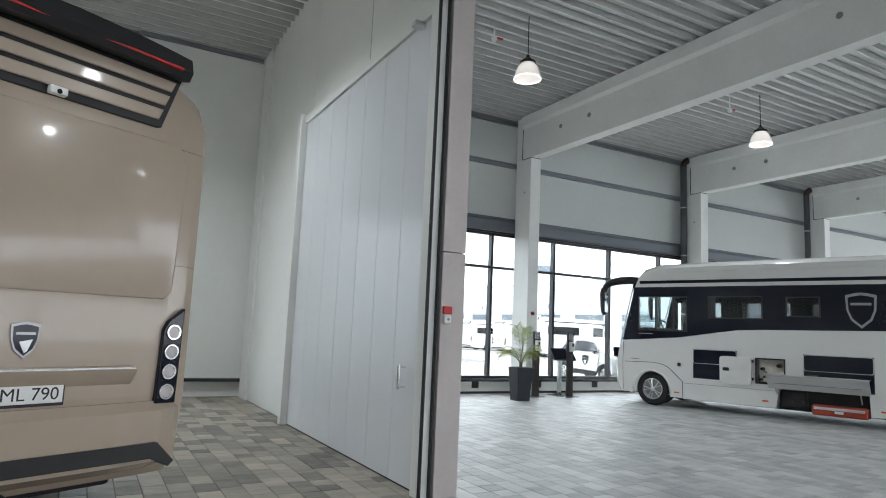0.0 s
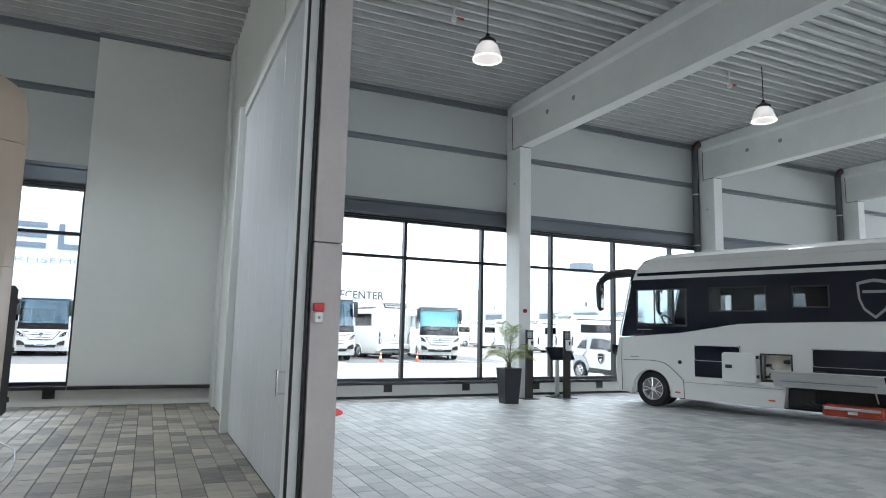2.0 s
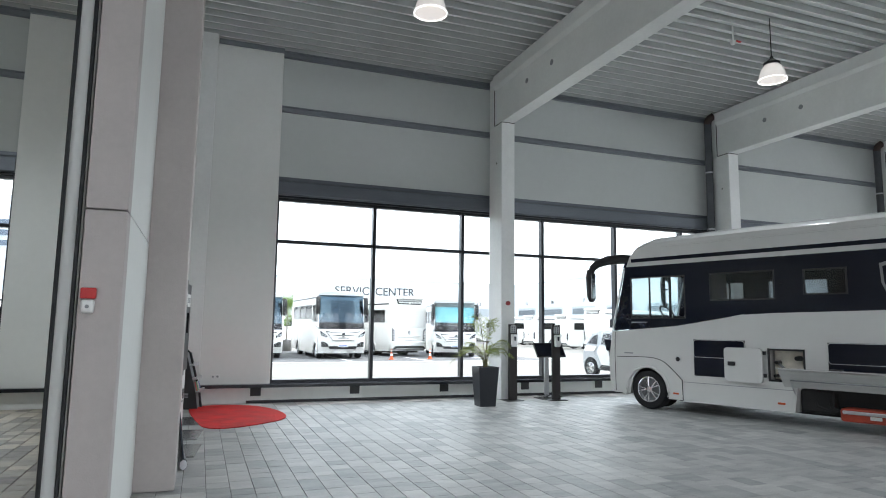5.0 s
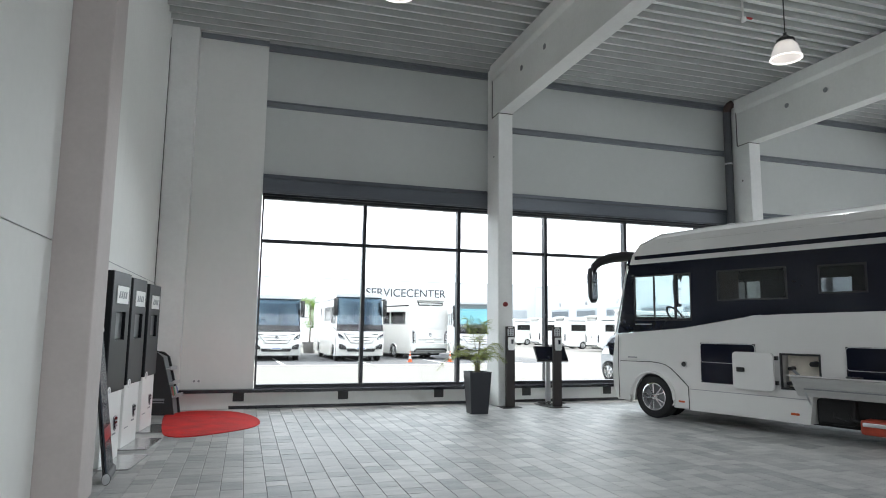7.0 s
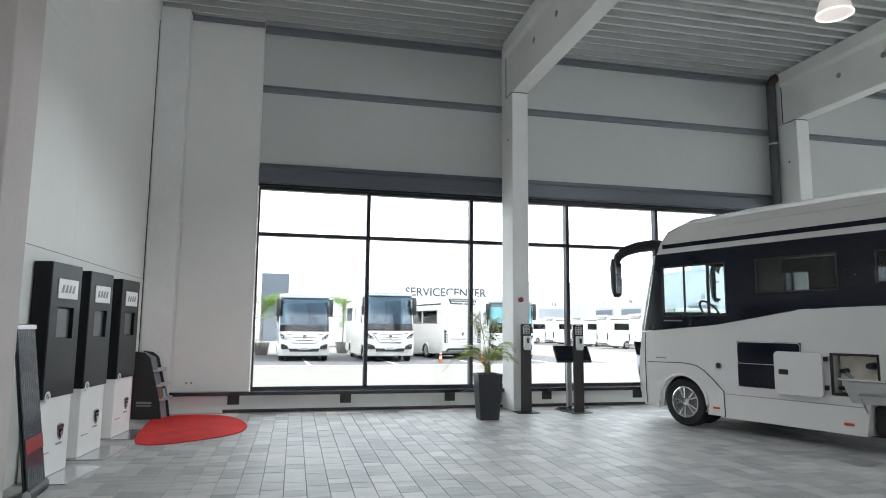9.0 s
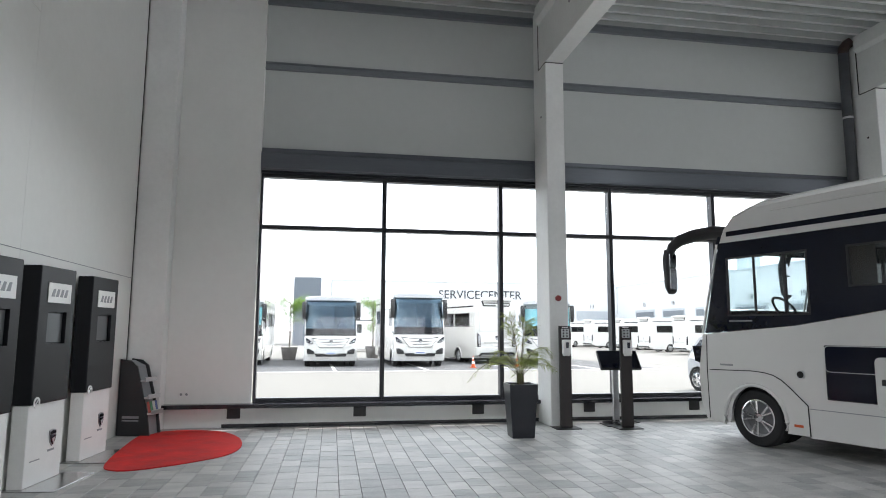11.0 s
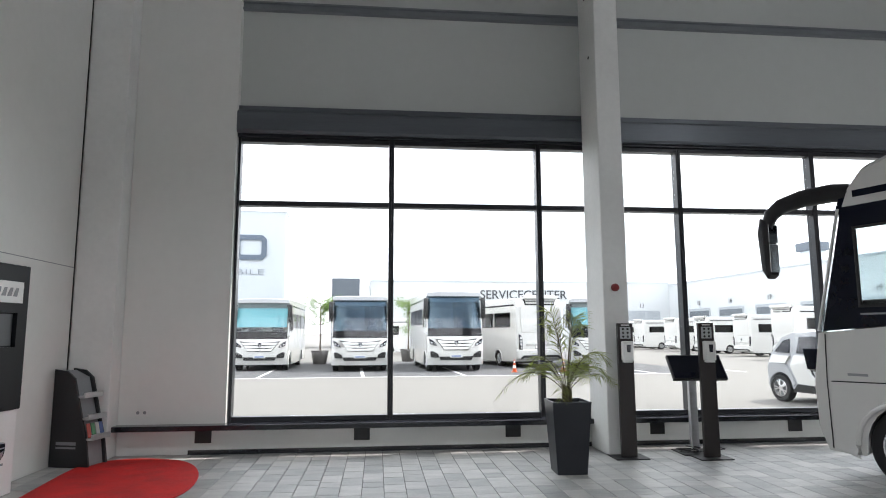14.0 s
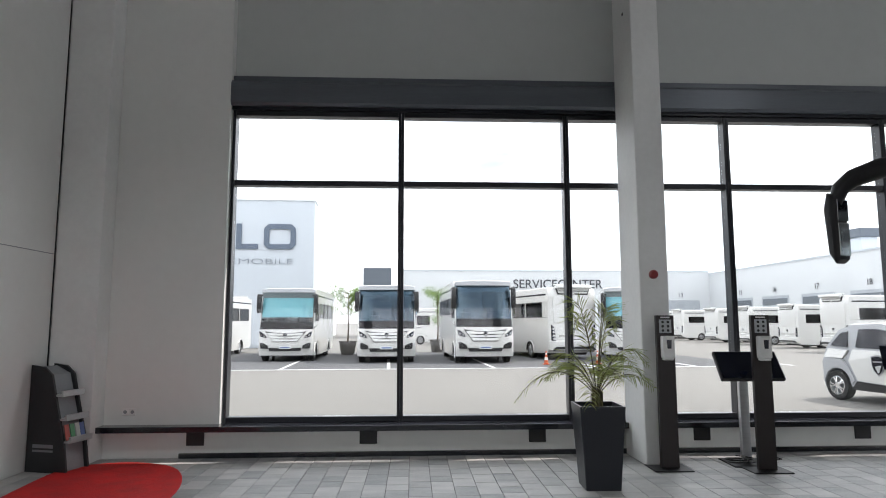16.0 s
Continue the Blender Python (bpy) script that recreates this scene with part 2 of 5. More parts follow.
def thing(name, label, category, group="", kind="", m=None):
    ob = new(name)
    ob.empty_display_size = 0.2
    if m is not None:
        ob.matrix_world = m
    return tagged(ob, label, category, group, kind)


def slab(name, material, label, *boxes, category="wall", bevel=0.0):
    """A piece of the setting out of one or more blocks."""
    bm = bmesh.new()
    for b in boxes:
        box(bm, *b, bevel=bevel)
    return tagged(finish(name, bm, material), label, category, kind="structure")


def words(name, text, size, material, m, parent, depth=0.004, align="CENTER", bold=0.0):
    cu = bpy.data.curves.new(name, "FONT")
    cu.body, cu.size, cu.extrude, cu.align_x, cu.align_y = text, size, depth, align, "CENTER"
    cu.offset = bold
    tmp = bpy.data.objects.new(name, cu)
    scene.collection.objects.link(tmp)
    me = bpy.data.meshes.new_from_object(tmp.evaluated_get(bpy.context.evaluated_depsgraph_get()))
    bpy.data.objects.remove(tmp)
    me.materials.clear()
    me.materials.append(material)
    ob = new(name, me)
    ob.parent, ob.matrix_basis = parent, m
    return ob


# ---- the hall ----
CEIL = 7.20
HX0, HX1, HY0 = -13.0, 25.6, -24.0
MULL = [-0.01 + 2.035 * i for i in range(13)]
COLS = [(4.65 + 6.44 * i, 4.97 + 6.44 * i) for i in range(4)]

slab("floor", JOINT, "sanded joints under grey concrete pavers", (HX0, HX1, HY0, 0.3, -0.12, -0.010), category="floor")
slab("wall_behind", WALL, "white wall closing the hall, with a wide glazed opening", (HX0, HX1, HY0 - 0.2, HY0, 0, 0.4), (HX0, HX1, HY0 - 0.2, HY0, 2.2, CEIL + 0.3), *[(x, x + 0.4, HY0 - 0.2, HY0, 0.401, 2.199) for x in (-13, -6.6, -0.2, 6.2, 12.6, 19, 25.2)])
slab("wall_east", WALL, "white wall closing the hall, with a wide glazed opening", (HX1, HX1 + 0.2, HY0, 0.3, 0, 0.4), (HX1, HX1 + 0.2, HY0, 0.3, 4.4, CEIL + 0.3), *[(HX1, HX1 + 0.2, y, y + 0.4, 0.401, 4.399) for y in (-24, -16, -8, -0.1)])
slab("wall_west", WALL, "plain white wall closing the side hall", (HX0 - 0.2, HX0, HY0, 0.3, 0, CEIL + 0.3))

# facade: plinth, upper panels, solid panels beside the partition
slab("wall_plinth", WALL, "white rendered plinth below the window sill", (HX0, -2.062, -0.17, 0.2, 0, 0.30), (-1.309, HX1, -0.17, 0.2, 0, 0.30), bevel=0.004)
slab("baseboard", SILL, "dark base strip along the plinth", (-0.45, HX1, -0.2, -0.172, 0, 0.055), category="baseboard")
slab("wall_panel_lower", WALL_GREY, "grey sandwich panels above the windows", (-0.0205, HX1, -0.02, 0.2, 4.5, 5.9), (HX0, -4.57, -0.02, 0.2, 4.5, 5.9))
slab("wall_panel_upper", WALL_GREY, "grey sandwich panels under the roof", (-0.0205, HX1, -0.02, 0.2, 5.9, CEIL + 0.3), (HX0, -4.57, -0.02, 0.2, 5.9, CEIL + 0.3))
slab("wall_pier_showroom", WALL, "white solid wall panel beside the window", (-1.31, -0.02, -0.165, 0.2, 0.302, CEIL + 0.3), bevel=0.006)
slab("wall_corner", WALL, "white wall behind the corner column", (-2.058, -1.311, -0.008, 0.2, 0.0, CEIL + 0.3))
slab("wall_pier_side", WALL, "white solid wall panel of the side hall", (-4.57, -2.062, -0.165, 0.2, 0.302, CEIL + 0.3), bevel=0.006)


def rail_profile(z0, z1, x0, x1, d=0.1):
    """A cold-formed Z rail with lips."""
    bm = bmesh.new()
    prism(bm, [(-0.02, z0), (-d, z0), (-d, z0 + 0.02), (-0.05, z0 + 0.03), (-0.05, z1 - 0.03), (-d * 0.8, z1 - 0.02), (-d * 0.8, z1), (-0.02, z1)], "x", x0, x1)
    return bm


for a, b in ((-0.019, 24.4), (HX0 + 0.01, -4.575)):
    for z0, z1 in ((5.89, 6.02), (7.06, 7.21)):
        tagged(finish("trim", rail_profile(z0, z1, a, b), STEEL_GREY), "grey steel rail across the wall panels", "trim", kind="structure")
    bm = bmesh.new()
    prism(bm, [(-0.02, 4.122), (-0.17, 4.122), (-0.20, 4.15), (-0.20, 4.39), (-0.16, 4.43), (-0.10, 4.43), (-0.10, 4.51), (-0.02, 4.51)], "x", a, b)
    tagged(finish("trim", bm, BOX_GREY), "long grey steel shutter box over the windows", "trim", kind="structure")
    slab("trim", FRAME, "dark band under the shutter box", (a, b, -0.12, -0.02, 4.082, 4.12), category="trim")
    slab("window_sill", SILL, "anthracite metal window sill", (a if a < -1 else -1.38, b, -0.34, -0.0, 0.304, 0.368), category="sill", bevel=0.006)
slab("window_sill", SILL, "anthracite metal ledge along the solid wall", (-4.56, -2.064, -0.34, -0.168, 0.304, 0.368), category="sill", bevel=0.006)


def window(name, x0, x1):
    """A glazed bay: frame, transom and two panes."""
    w = thing(name, "tall anthracite framed facade window", "window", "facade windows", "structure", pose(x0, 0, 0.37))
    k, f = x1 - x0, 0.034
    bm = bmesh.new()
    for a in (0, k):
        box(bm, a - (f if a else 0), a + (0 if a else f), -0.09, 0.06, 0, 3.71, bevel=0.004)
    part("window_frame", bm, FRAME, w)
    bm = bmesh.new()
    for z0, z1 in ((0, 0.06), (2.785, 2.85), (3.65, 3.71)):
        box(bm, f + 0.001, k - f - 0.001, -0.08, 0.055, z0, z1, bevel=0.004)
    part("transom", bm, FRAME, w)
    for z0, z1 in ((0.061, 2.784), (2.851, 3.649)):
        p = part("pane", box(bmesh.new(), f + 0.002, k - f - 0.002, -0.008, 0.0, z0, z1), CLEAR, w)
        p.visible_shadow = False
    return w


for i, (a, b) in enumerate(zip(MULL, MULL[1:])):
    window("window_%d" % (i + 1), a + 0.001, b - 0.001)
for i in range(4):
    window("window_%d" % (i + 20), -4.574 - 2.04 * (i + 1), -4.575 - 2.04 * i)

slab("trim", STEEL_GREY, "grey steel rail under the roof", (-1.30, -0.02, -0.225, -0.168, 7.10, 7.19), (-4.57, -2.12, -0.225, -0.168, 7.10, 7.19), category="trim")

# vents in the plinth
for x in [-0.28 + 1.95 * i for i in range(13)] + [-4.85, -6.8]:
    v = thing("wall_vent", "small black vent box set in the plinth", "vent", "plinth vents", m=pose(x, -0.17, 0.145))
    part("body", box(bmesh.new(), -0.1, 0.1, -0.012, 0.0, -0.01, 0.16, bevel=0.004), BLACK_PLASTIC, v)
    for sx in (-0.04, 0.04):
        part("screw", rod(bmesh.new(), (sx, -0.0145, 0.07), (sx, -0.012, 0.07), 0.006, seg=8), RUBBER, v)

# columns and beams
for x0, x1 in COLS:
    slab("column", CONCRETE, "white painted concrete column carrying a roof beam", (x0, x1, -0.85, -0.21, 0, 6.03), (x0, x1, -0.45, -0.21, 6.03, CEIL - 0.02), category="column", bevel=0.015)
    bm = bmesh.new()
    prism(bm, [(x0 + 0.01, 6.045), (x1 - 0.01, 6.045), (x1 - 0.01, 6.86), (x1 + 0.05, 6.94), (x1 + 0.05, CEIL - 0.01), (x0 - 0.05, CEIL - 0.01), (x0 - 0.05, 6.94), (x0 + 0.01, 6.86)], "y", HY0 + 0.01, -0.465, bevel=0.012)
    beam = tagged(finish("roof_beam", bm, CONCRETE), "white painted precast concrete roof beam", "beam", "roof beams", "structure")
    for y in (-2.0, -3.0, -8.6):
        bm = bmesh.new()
        for s in (x0 + 0.008, x1 - 0.008):
            rod(bm, (s - 0.004, y, 6.56), (s + 0.004, y, 6.56), 0.055, seg=20)
        part("plug", bm, GREY_PLASTIC, beam)
    part("bearing_pad", box(bmesh.new(), x0 + 0.004, x1 - 0.004, -0.846, -0.47, 6.0315, 6.0435), RUBBER, beam, "dark rubber pad under the beam end")
    part("end_joint", box(bmesh.new(), x0 + 0.004, x1 - 0.004, -0.4635, -0.4515, 6.05, 6.93), RUBBER, beam, "dark joint at the beam end")
slab("column", CONCRETE, "white pilaster in the corner of the side hall", (-2.112, -2.062, -0.9, -0.342, 0, CEIL - 0.02), category="column", bevel=0.004)
slab("column", CONCRETE, "white corner column beside the partition", (-1.80, -1.312, -0.45, -0.01, 0.0, CEIL - 0.02), category="column", bevel=0.01)

# roof deck: trapezoidal ribs along the facade
bm = bmesh.new()
prof, y = [], 0.2
while y > HY0:
    prof += [(y, CEIL + 0.11), (y - 0.205, CEIL + 0.11), (y - 0.225, CEIL), (y - 0.26, CEIL)]
    y -= 0.28
rows = [[bm.verts.new((x, p[0], p[1])) for p in prof] for x in (HX0, HX1)]
for i in range(len(prof) - 1):
    f = bm.faces.new((rows[0][i], rows[0][i + 1], rows[1][i + 1], rows[1][i]))
    # paler flanges and darker webs: light and shade put into the deck's colours
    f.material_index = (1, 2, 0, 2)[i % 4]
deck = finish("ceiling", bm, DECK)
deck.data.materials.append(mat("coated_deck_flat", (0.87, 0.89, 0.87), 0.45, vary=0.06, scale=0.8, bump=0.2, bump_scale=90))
# web grey darkened to paint the shade between the ribs
deck.data.materials.append(mat("shaded_deck_web", (0.5, 0.52, 0.505), 0.6, vary=0.1, scale=2, bump=0.4, bump_scale=140))
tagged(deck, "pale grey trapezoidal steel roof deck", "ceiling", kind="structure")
slab("roof", GREY_PLASTIC, "closed roof above the steel deck", (HX0 - 0.2, HX1 + 0.2, HY0 - 0.2, 0.3, CEIL + 0.31, CEIL + 0.5), category="roof")

# partition with the gate
slab("wall_partition", WALL, "white partition wall between the halls", (-2.06, -1.81, -3.99, -0.01, 0, CEIL + 0.1), (-2.06, -1.81, -8.4, -3.992, 4.72, CEIL + 0.1), (-2.06, -1.81, -6.2, -3.992, 0, 4.718), bevel=0.004)
# column and jamb share one warm grey, darker than the white walls
slab("column", CONCRETE_WARM, "warm grey concrete column in the partition", (-2.05, -1.49, -6.73, -6.202, 0, CEIL - 0.02), category="column", bevel=0.012)
slab("wall_jamb", CONCRETE_WARM, "warm grey jamb at the end of the partition", (-2.09, -1.84, -8.59, -8.402, 0, 2.24), (-2.09, -1.84, -8.59, -8.402, 2.25, CEIL + 0.1), category="jamb", bevel=0.006)
slab("wall_lining", WALL, "white lining of the gate jamb", (-1.87, -1.84, -8.400, -6.735, 0, 2.24), (-1.87, -1.84, -8.400, -6.735, 2.25, 4.718), category="jamb", bevel=0.003)

# black strip stands in for the shade in the gap at the corner column
slab("trim", RUBBER, "dark strip drawn for the shadow gap between partition and corner column", (-1.812, -1.801, -0.462, -0.452, 0.0, 6.9), category="trim")
slab("trim", GREY_PLASTIC, "fine level joint in the partition wall", (-1.8095, -1.806, -6.2, -0.465, 2.272, 2.280), category="trim")
slab("trim", GREY_PLASTIC, "fine upright joint between wall panels", (-2.0632, -2.0602, -6.35, -6.342, 4.86, 7.1), category="trim")

# the gate between the halls
gate = thing("door_1", "tall closed white sliding gate of vertical panels", "gate", kind="structure", m=pose(-2.165, -4.06, 0))
for i in range(7):
    w = 4.33 / 7
    part("panel", box(bmesh.new(), 0, 0.06, -w * (i + 1) + 0.003, -w * i - 0.003, 0.015, 4.69, bevel=0.004), DOOR, gate)
part("header", prism(bmesh.new(), [(-0.03, 4.70), (-0.03, 4.82), (0.0, 4.84), (0.103, 4.84), (0.103, 4.70)], "y", -4.34, 0.004), WALL, gate, "white steel head frame")
part("post", box(bmesh.new(), -0.1, 0.103, 0.006, 0.14, 0.0, 4.84, bevel=0.005), WALL, gate, "white steel post at the gate's far end")
part("track", box(bmesh.new(), 0.002, 0.06, -4.33, 0.0, 0.0, 0.0135), DARK, gate, "dark floor track under the gate")
part("bracket", box(bmesh.new(), -0.14, -0.02, -4.12, -4.02, 4.62, 4.68, bevel=0.01), SILVER, gate)
for x in (-0.07, 0.03):
    part("seal", box(bmesh.new(), x, x + 0.022, -4.53, -4.485, 0.0, 7.1, bevel=0.008), RUBBER, gate, "black rubber edge seal")
part("seal_backing", box(bmesh.new(), -0.068, 0.06, -4.484, -4.345, 0.0, 7.1), WALL, gate)
hd = part("door_handle", sweep(bmesh.new(), [(-0.07, -4.0, 0.92), (-0.07, -4.0, 1.15)], [0.018, 0.018]), CHROME, gate, "upright chrome pull handle")
for z in (0.94, 1.13):
    part("handle_stud", rod(bmesh.new(), (-0.07, -4.0, z), (0.0, -4.0, z), 0.01, seg=8), CHROME, hd)


# ---- motorhomes ----
def loft(bm, prof, xs, warp):
    """A closed side profile carried across the width."""
    rows = [[bm.verts.new(warp(x, *p)) for p in prof] for x in xs]
    k = len(prof)
    for a, b in zip(rows, rows[1:]):
        for i in range(k):
            bm.faces.new((a[i], a[(i + 1) % k], b[(i + 1) % k], b[i]))
    bm.faces.new(rows[0]), bm.faces.new(rows[-1][::-1])
    bmesh.ops.recalc_face_normals(bm, faces=bm.faces[:])
    return bm


def carve(ob, *boxes):
    """Cuts boxes out of a mesh for good."""
    bm = bmesh.new()
    for b in boxes:
        box(bm, *b)
    cut = finish("cutter", bm, DARK)
    bpy.context.view_layer.update()
    cut.matrix_world = ob.matrix_world
    bpy.context.view_layer.update()
    mod = ob.modifiers.new("cut", "BOOLEAN")
    mod.object, mod.operation, mod.solver = cut, "DIFFERENCE", "EXACT"
    me = bpy.data.meshes.new_from_object(ob.evaluated_get(bpy.context.evaluated_depsgraph_get()))
    ob.modifiers.clear()
    ob.data = me
    bpy.data.objects.remove(cut)


def shield_points(w, h):
    return [(-w / 2, h * 0.42), (-w * 0.25, h * 0.47), (0, h * 0.5), (w * 0.25, h * 0.47), (w / 2, h * 0.42), (w * 0.47, 0.0), (w * 0.33, -h * 0.28), (0, -h * 0.5), (-w * 0.33, -h * 0.28), (-w * 0.47, 0.0)]


def shield(parent, m, w, h, dark=BLACK_GLOSS, plain=False):
    """A plain heraldic badge: bright rim, dark field and a bar, facing -y of m."""
    b = part("badge", prism(bmesh.new(), shield_points(w, h), "y", -0.012, 0.0, bevel=0.003), mat("satin_steel", (0.36, 0.36, 0.37), 0.3, metal=1, vary=0.1), parent, "steel rimmed shield badge")
    b.matrix_basis = m
    part("badge_field", prism(bmesh.new(), shield_points(w * 0.84, h * 0.84), "y", -0.018, -0.0125), dark, b)
    part("badge_bar", box(bmesh.new(), -w * 0.33, w * 0.33, -0.021, -0.0185, h * 0.14, h * 0.21), MATS["satin_steel"], b)
    if plain:
        return b
    part("badge_bar", prism(bmesh.new(), [(-w * 0.2, -h * 0.05), (w * 0.25, h * 0.02), (w * 0.1, -h * 0.3), (0.0, -h * 0.36)], "y", -0.021, -0.0185), SILVER, b)
    return b


def wheel(parent, x, y, r=0.375, side=-1, width=0.24):
    """A tyre with tread shoulders and a five double-spoke rim; its face looks along side * x."""
    w = part("wheel", lathe(bmesh.new(), [(r * 0.62, -width / 2), (r * 0.92, -width / 2), (r * 0.985, -width * 0.42), (r, -width * 0.3), (r, width * 0.3), (r * 0.985, width * 0.42), (r * 0.92, width / 2), (r * 0.62, width / 2), (r * 0.62, -width / 2)], axis="x", seg=36), TYRE, parent, smooth=True)
    w.location = (x, y, r)
    f = side * width / 2
    bm = bmesh.new()
    lathe(bm, [(r * 0.64, f * 0.98), (r * 0.6, f * 0.9), (r * 0.57, f * 0.35), (0.0, f * 0.3)], axis="x", seg=32)
    part("rim", bm, GREY_PLASTIC, w, smooth=True)
    bm = bmesh.new()
    for i in range(5):
        for d in (-0.13, 0.13):
            a = 2 * math.pi * i / 5 + d
            rod(bm, (f * 0.86, 0.06 * math.cos(a), 0.06 * math.sin(a)), (f * 0.8, r * 0.6 * math.cos(a + d * 0.6), r * 0.6 * math.sin(a + d * 0.6)), 0.016, 0.02, seg=6)
    lathe(bm, [(0.0, f * 0.95), (0.055, f * 0.93), (0.065, f * 0.8), (0.065, f * 0.6)], axis="x", seg=16)
    lathe(bm, [(r * 0.645, f * 1.0), (r * 0.6, f * 1.02), (r * 0.59, f * 0.85)], axis="x", seg=32)
    part("spokes", bm, CHROME, w, "bright alloy spokes")
    return w


W2 = 1.17
XS = [-W2, -1.155, -1.1, -0.95, -0.6, 0, 0.6, 0.95, 1.1, 1.155, W2]


def motorhome(name, label, m, length=8.0, paint=WHITE_GEL, windows=((2.22, 3.34, 2.04, 2.54), (3.78, 4.41, 2.1, 2.52)), axle=5.9, hero=False, near_rear=False, blind=None, group="", front=True, tall=False):
    """An integrated coach: lower body, window band, roof, cab glazing, wheels, mirrors, front and rear."""
    L = length
    v = thing(name, label, "motorhome", group, m=m)

    def warp(x, s, z):
        a = abs(x) / W2
        s2 = s + (0.24 * a ** 4 - 0.12) * max(0.0, 1 - s / 1.2) - ((0.05 if near_rear else 0.11) * a ** 8) * max(0.0, 1 - (L - s) / 0.5)
        z2 = z - ((0.04 if tall else 0.13) * a ** 7 if z > 3.0 else 0) - (0.03 * a ** 4 if z > 3.2 else 0)
        return (x, -s2, z2)

    arch = lambda c, r: [(c + r * math.cos(t), 0.36 + r * math.sin(t)) for t in np.linspace(0, math.pi, 13)]
    low = [(0.2, 0.27), (0.12, 0.5), (0.11, 0.95), (0.2, 1.47), (1.57, 1.59), (2.2, 1.69), (2.8, 1.79), (3.3, 1.815), (5.5, 1.86), (L, 1.86), (L, 0.9), (L - 0.06, 0.45), (L - 0.2, 0.3)]
    low += [(axle + 0.43, 0.26)] + arch(axle, 0.43) + [(axle - 0.43, 0.24)]
    if hero:
        low += [(5.19, 0.22), (5.18, 0.62), (3.62, 0.62), (3.56, 0.22)]
    low += [(1.66, 0.22), (1.6, 0.3)] + arch(0.92, 0.43) + [(0.47, 0.27)]
    if tall:
        low[3] = (0.19, 1.38)
    nose = 0.16 if hero else 0.0
    if hero:
        low[:4] = [(0.06, 0.27), (-0.04, 0.5), (-0.06, 0.95), (0.03, 1.47)]
    body = part("body", loft(bmesh.new(), low, XS, warp), paint, v, smooth=False)
    roofp = [(0.52 - nose * 0.6, 2.76), (0.60 - nose * 0.6, 3.07), (0.74 - nose * 0.5, 3.24), (1.05, 3.35), (2.2, 3.375), (L - 0.5, 3.39), (L - 0.15, 3.33), (L - 0.02, 3.1), (L, 2.76)]
    if tall:
        roofp = [(0.75, 2.76), (0.62, 2.98), (0.55, 3.03), (0.55, 3.13), (0.66, 3.18), (1.2, 3.2), (2.2, 3.22), (L - 0.5, 3.24), (L - 0.15, 3.2), (L - 0.02, 3.05), (L, 2.76)]
    part("roof", loft(bmesh.new(), roofp, XS, warp), paint, v, smooth=True)
    part("rear_wall", loft(bmesh.new(), [(L - 0.07, 1.855), (L, 1.862), (L, 2.757), (L - 0.07, 2.757)], XS, warp), paint, v)
    for sx in (-1, 1):
        bm = bmesh.new()
        prism(bm, [(-0.36 + nose, 1.487), (-1.57, 1.60), (-2.2, 1.70), (-2.8, 1.80), (-3.3, 1.825), (-5.5, 1.87), (-L + 0.13, 1.87), (-L + 0.13, 2.755), (-0.6 + nose * 0.7, 2.755)], "x", sx * (W2 - 0.04), sx * (W2 + 0.003))
        band = part("window_band", bm, paint if tall else BLACK_GLOSS, v, "" if tall else "gloss black window band")
        holes = [(0.59, 1.75, 1.72, 2.54), *windows]
        carve(band, *[(sx * (W2 - 0.2), sx * (W2 + 0.2), -b, -a, z0, z1) for a, b, z0, z1 in holes])
        for i, (a, b, z0, z1) in enumerate(holes):
            bm = bmesh.new()
            for q in ((a, b, z0, z0 + 0.025), (a, b, z1 - 0.025, z1), (a, a + 0.025, z0 + 0.026, z1 - 0.026), (b - 0.025, b, z0 + 0.026, z1 - 0.026)) + (((1.0, 1.025, z0 + 0.026, z1 - 0.026), (1.42, 1.46, z0 + 0.026, z1 - 0.026)) if i == 0 else ()):
                box(bm, sx * (W2 - 0.02), sx * (W2 + 0.012), -q[1], -q[0], q[2], q[3], bevel=0.004, seg=1)
            fr = part("window_frame", bm, BLACK_PLASTIC, v)
            part("pane", box(bmesh.new(), sx * (W2 - 0.012), sx * (W2 - 0.004), -b + 0.02, -a - 0.02, z0 + 0.02, z1 - 0.02), CLEAR if i == 0 and not tall else COACH_PANE if tall else TINT, fr).visible_shadow = False
        part("trim_stripe", box(bmesh.new(), sx * (W2 + 0.001), sx * (W2 + 0.006), -L + 0.3, -0.62, 2.84, 2.91), BLACK_GLOSS, v)
        part("awning_rail", box(bmesh.new(), sx * (W2 - 0.06), sx * (W2 + 0.012), -L + 0.3, -1.3, 3.10, 3.13, bevel=0.004, seg=1), paint, v)
    # cab glass, dash and seats
    part("windscreen", loft(bmesh.new(), [(0.215 - nose, 1.48), (0.53 - nose * 0.6, 2.755), (0.55 - nose * 0.6, 2.755), (0.235 - nose, 1.48)] if not tall else [(0.195, 1.39), (0.60, 2.975), (0.62, 2.975), (0.215, 1.39)], [x * 0.965 for x in XS], warp), COACH_GLASS if tall and not blind else SCREEN_GLASS, v).visible_shadow = False
    part("dashboard", box(bmesh.new(), -1.08, 1.08, -0.95, -0.42, 1.50, 1.80 if hero else 1.66, bevel=0.04), BLACK_PLASTIC, v)
    part("steering_wheel", lathe(bmesh.new(), [(0.19, -0.012), (0.21, -0.016), (0.226, 0.0), (0.21, 0.016), (0.19, 0.012), (0.19, -0.012)], (0, 0, 0), seg=28), BLACK_PLASTIC, v, smooth=True).matrix_basis = pose(-0.55, -1.02, 1.82, 55, 0, 0)
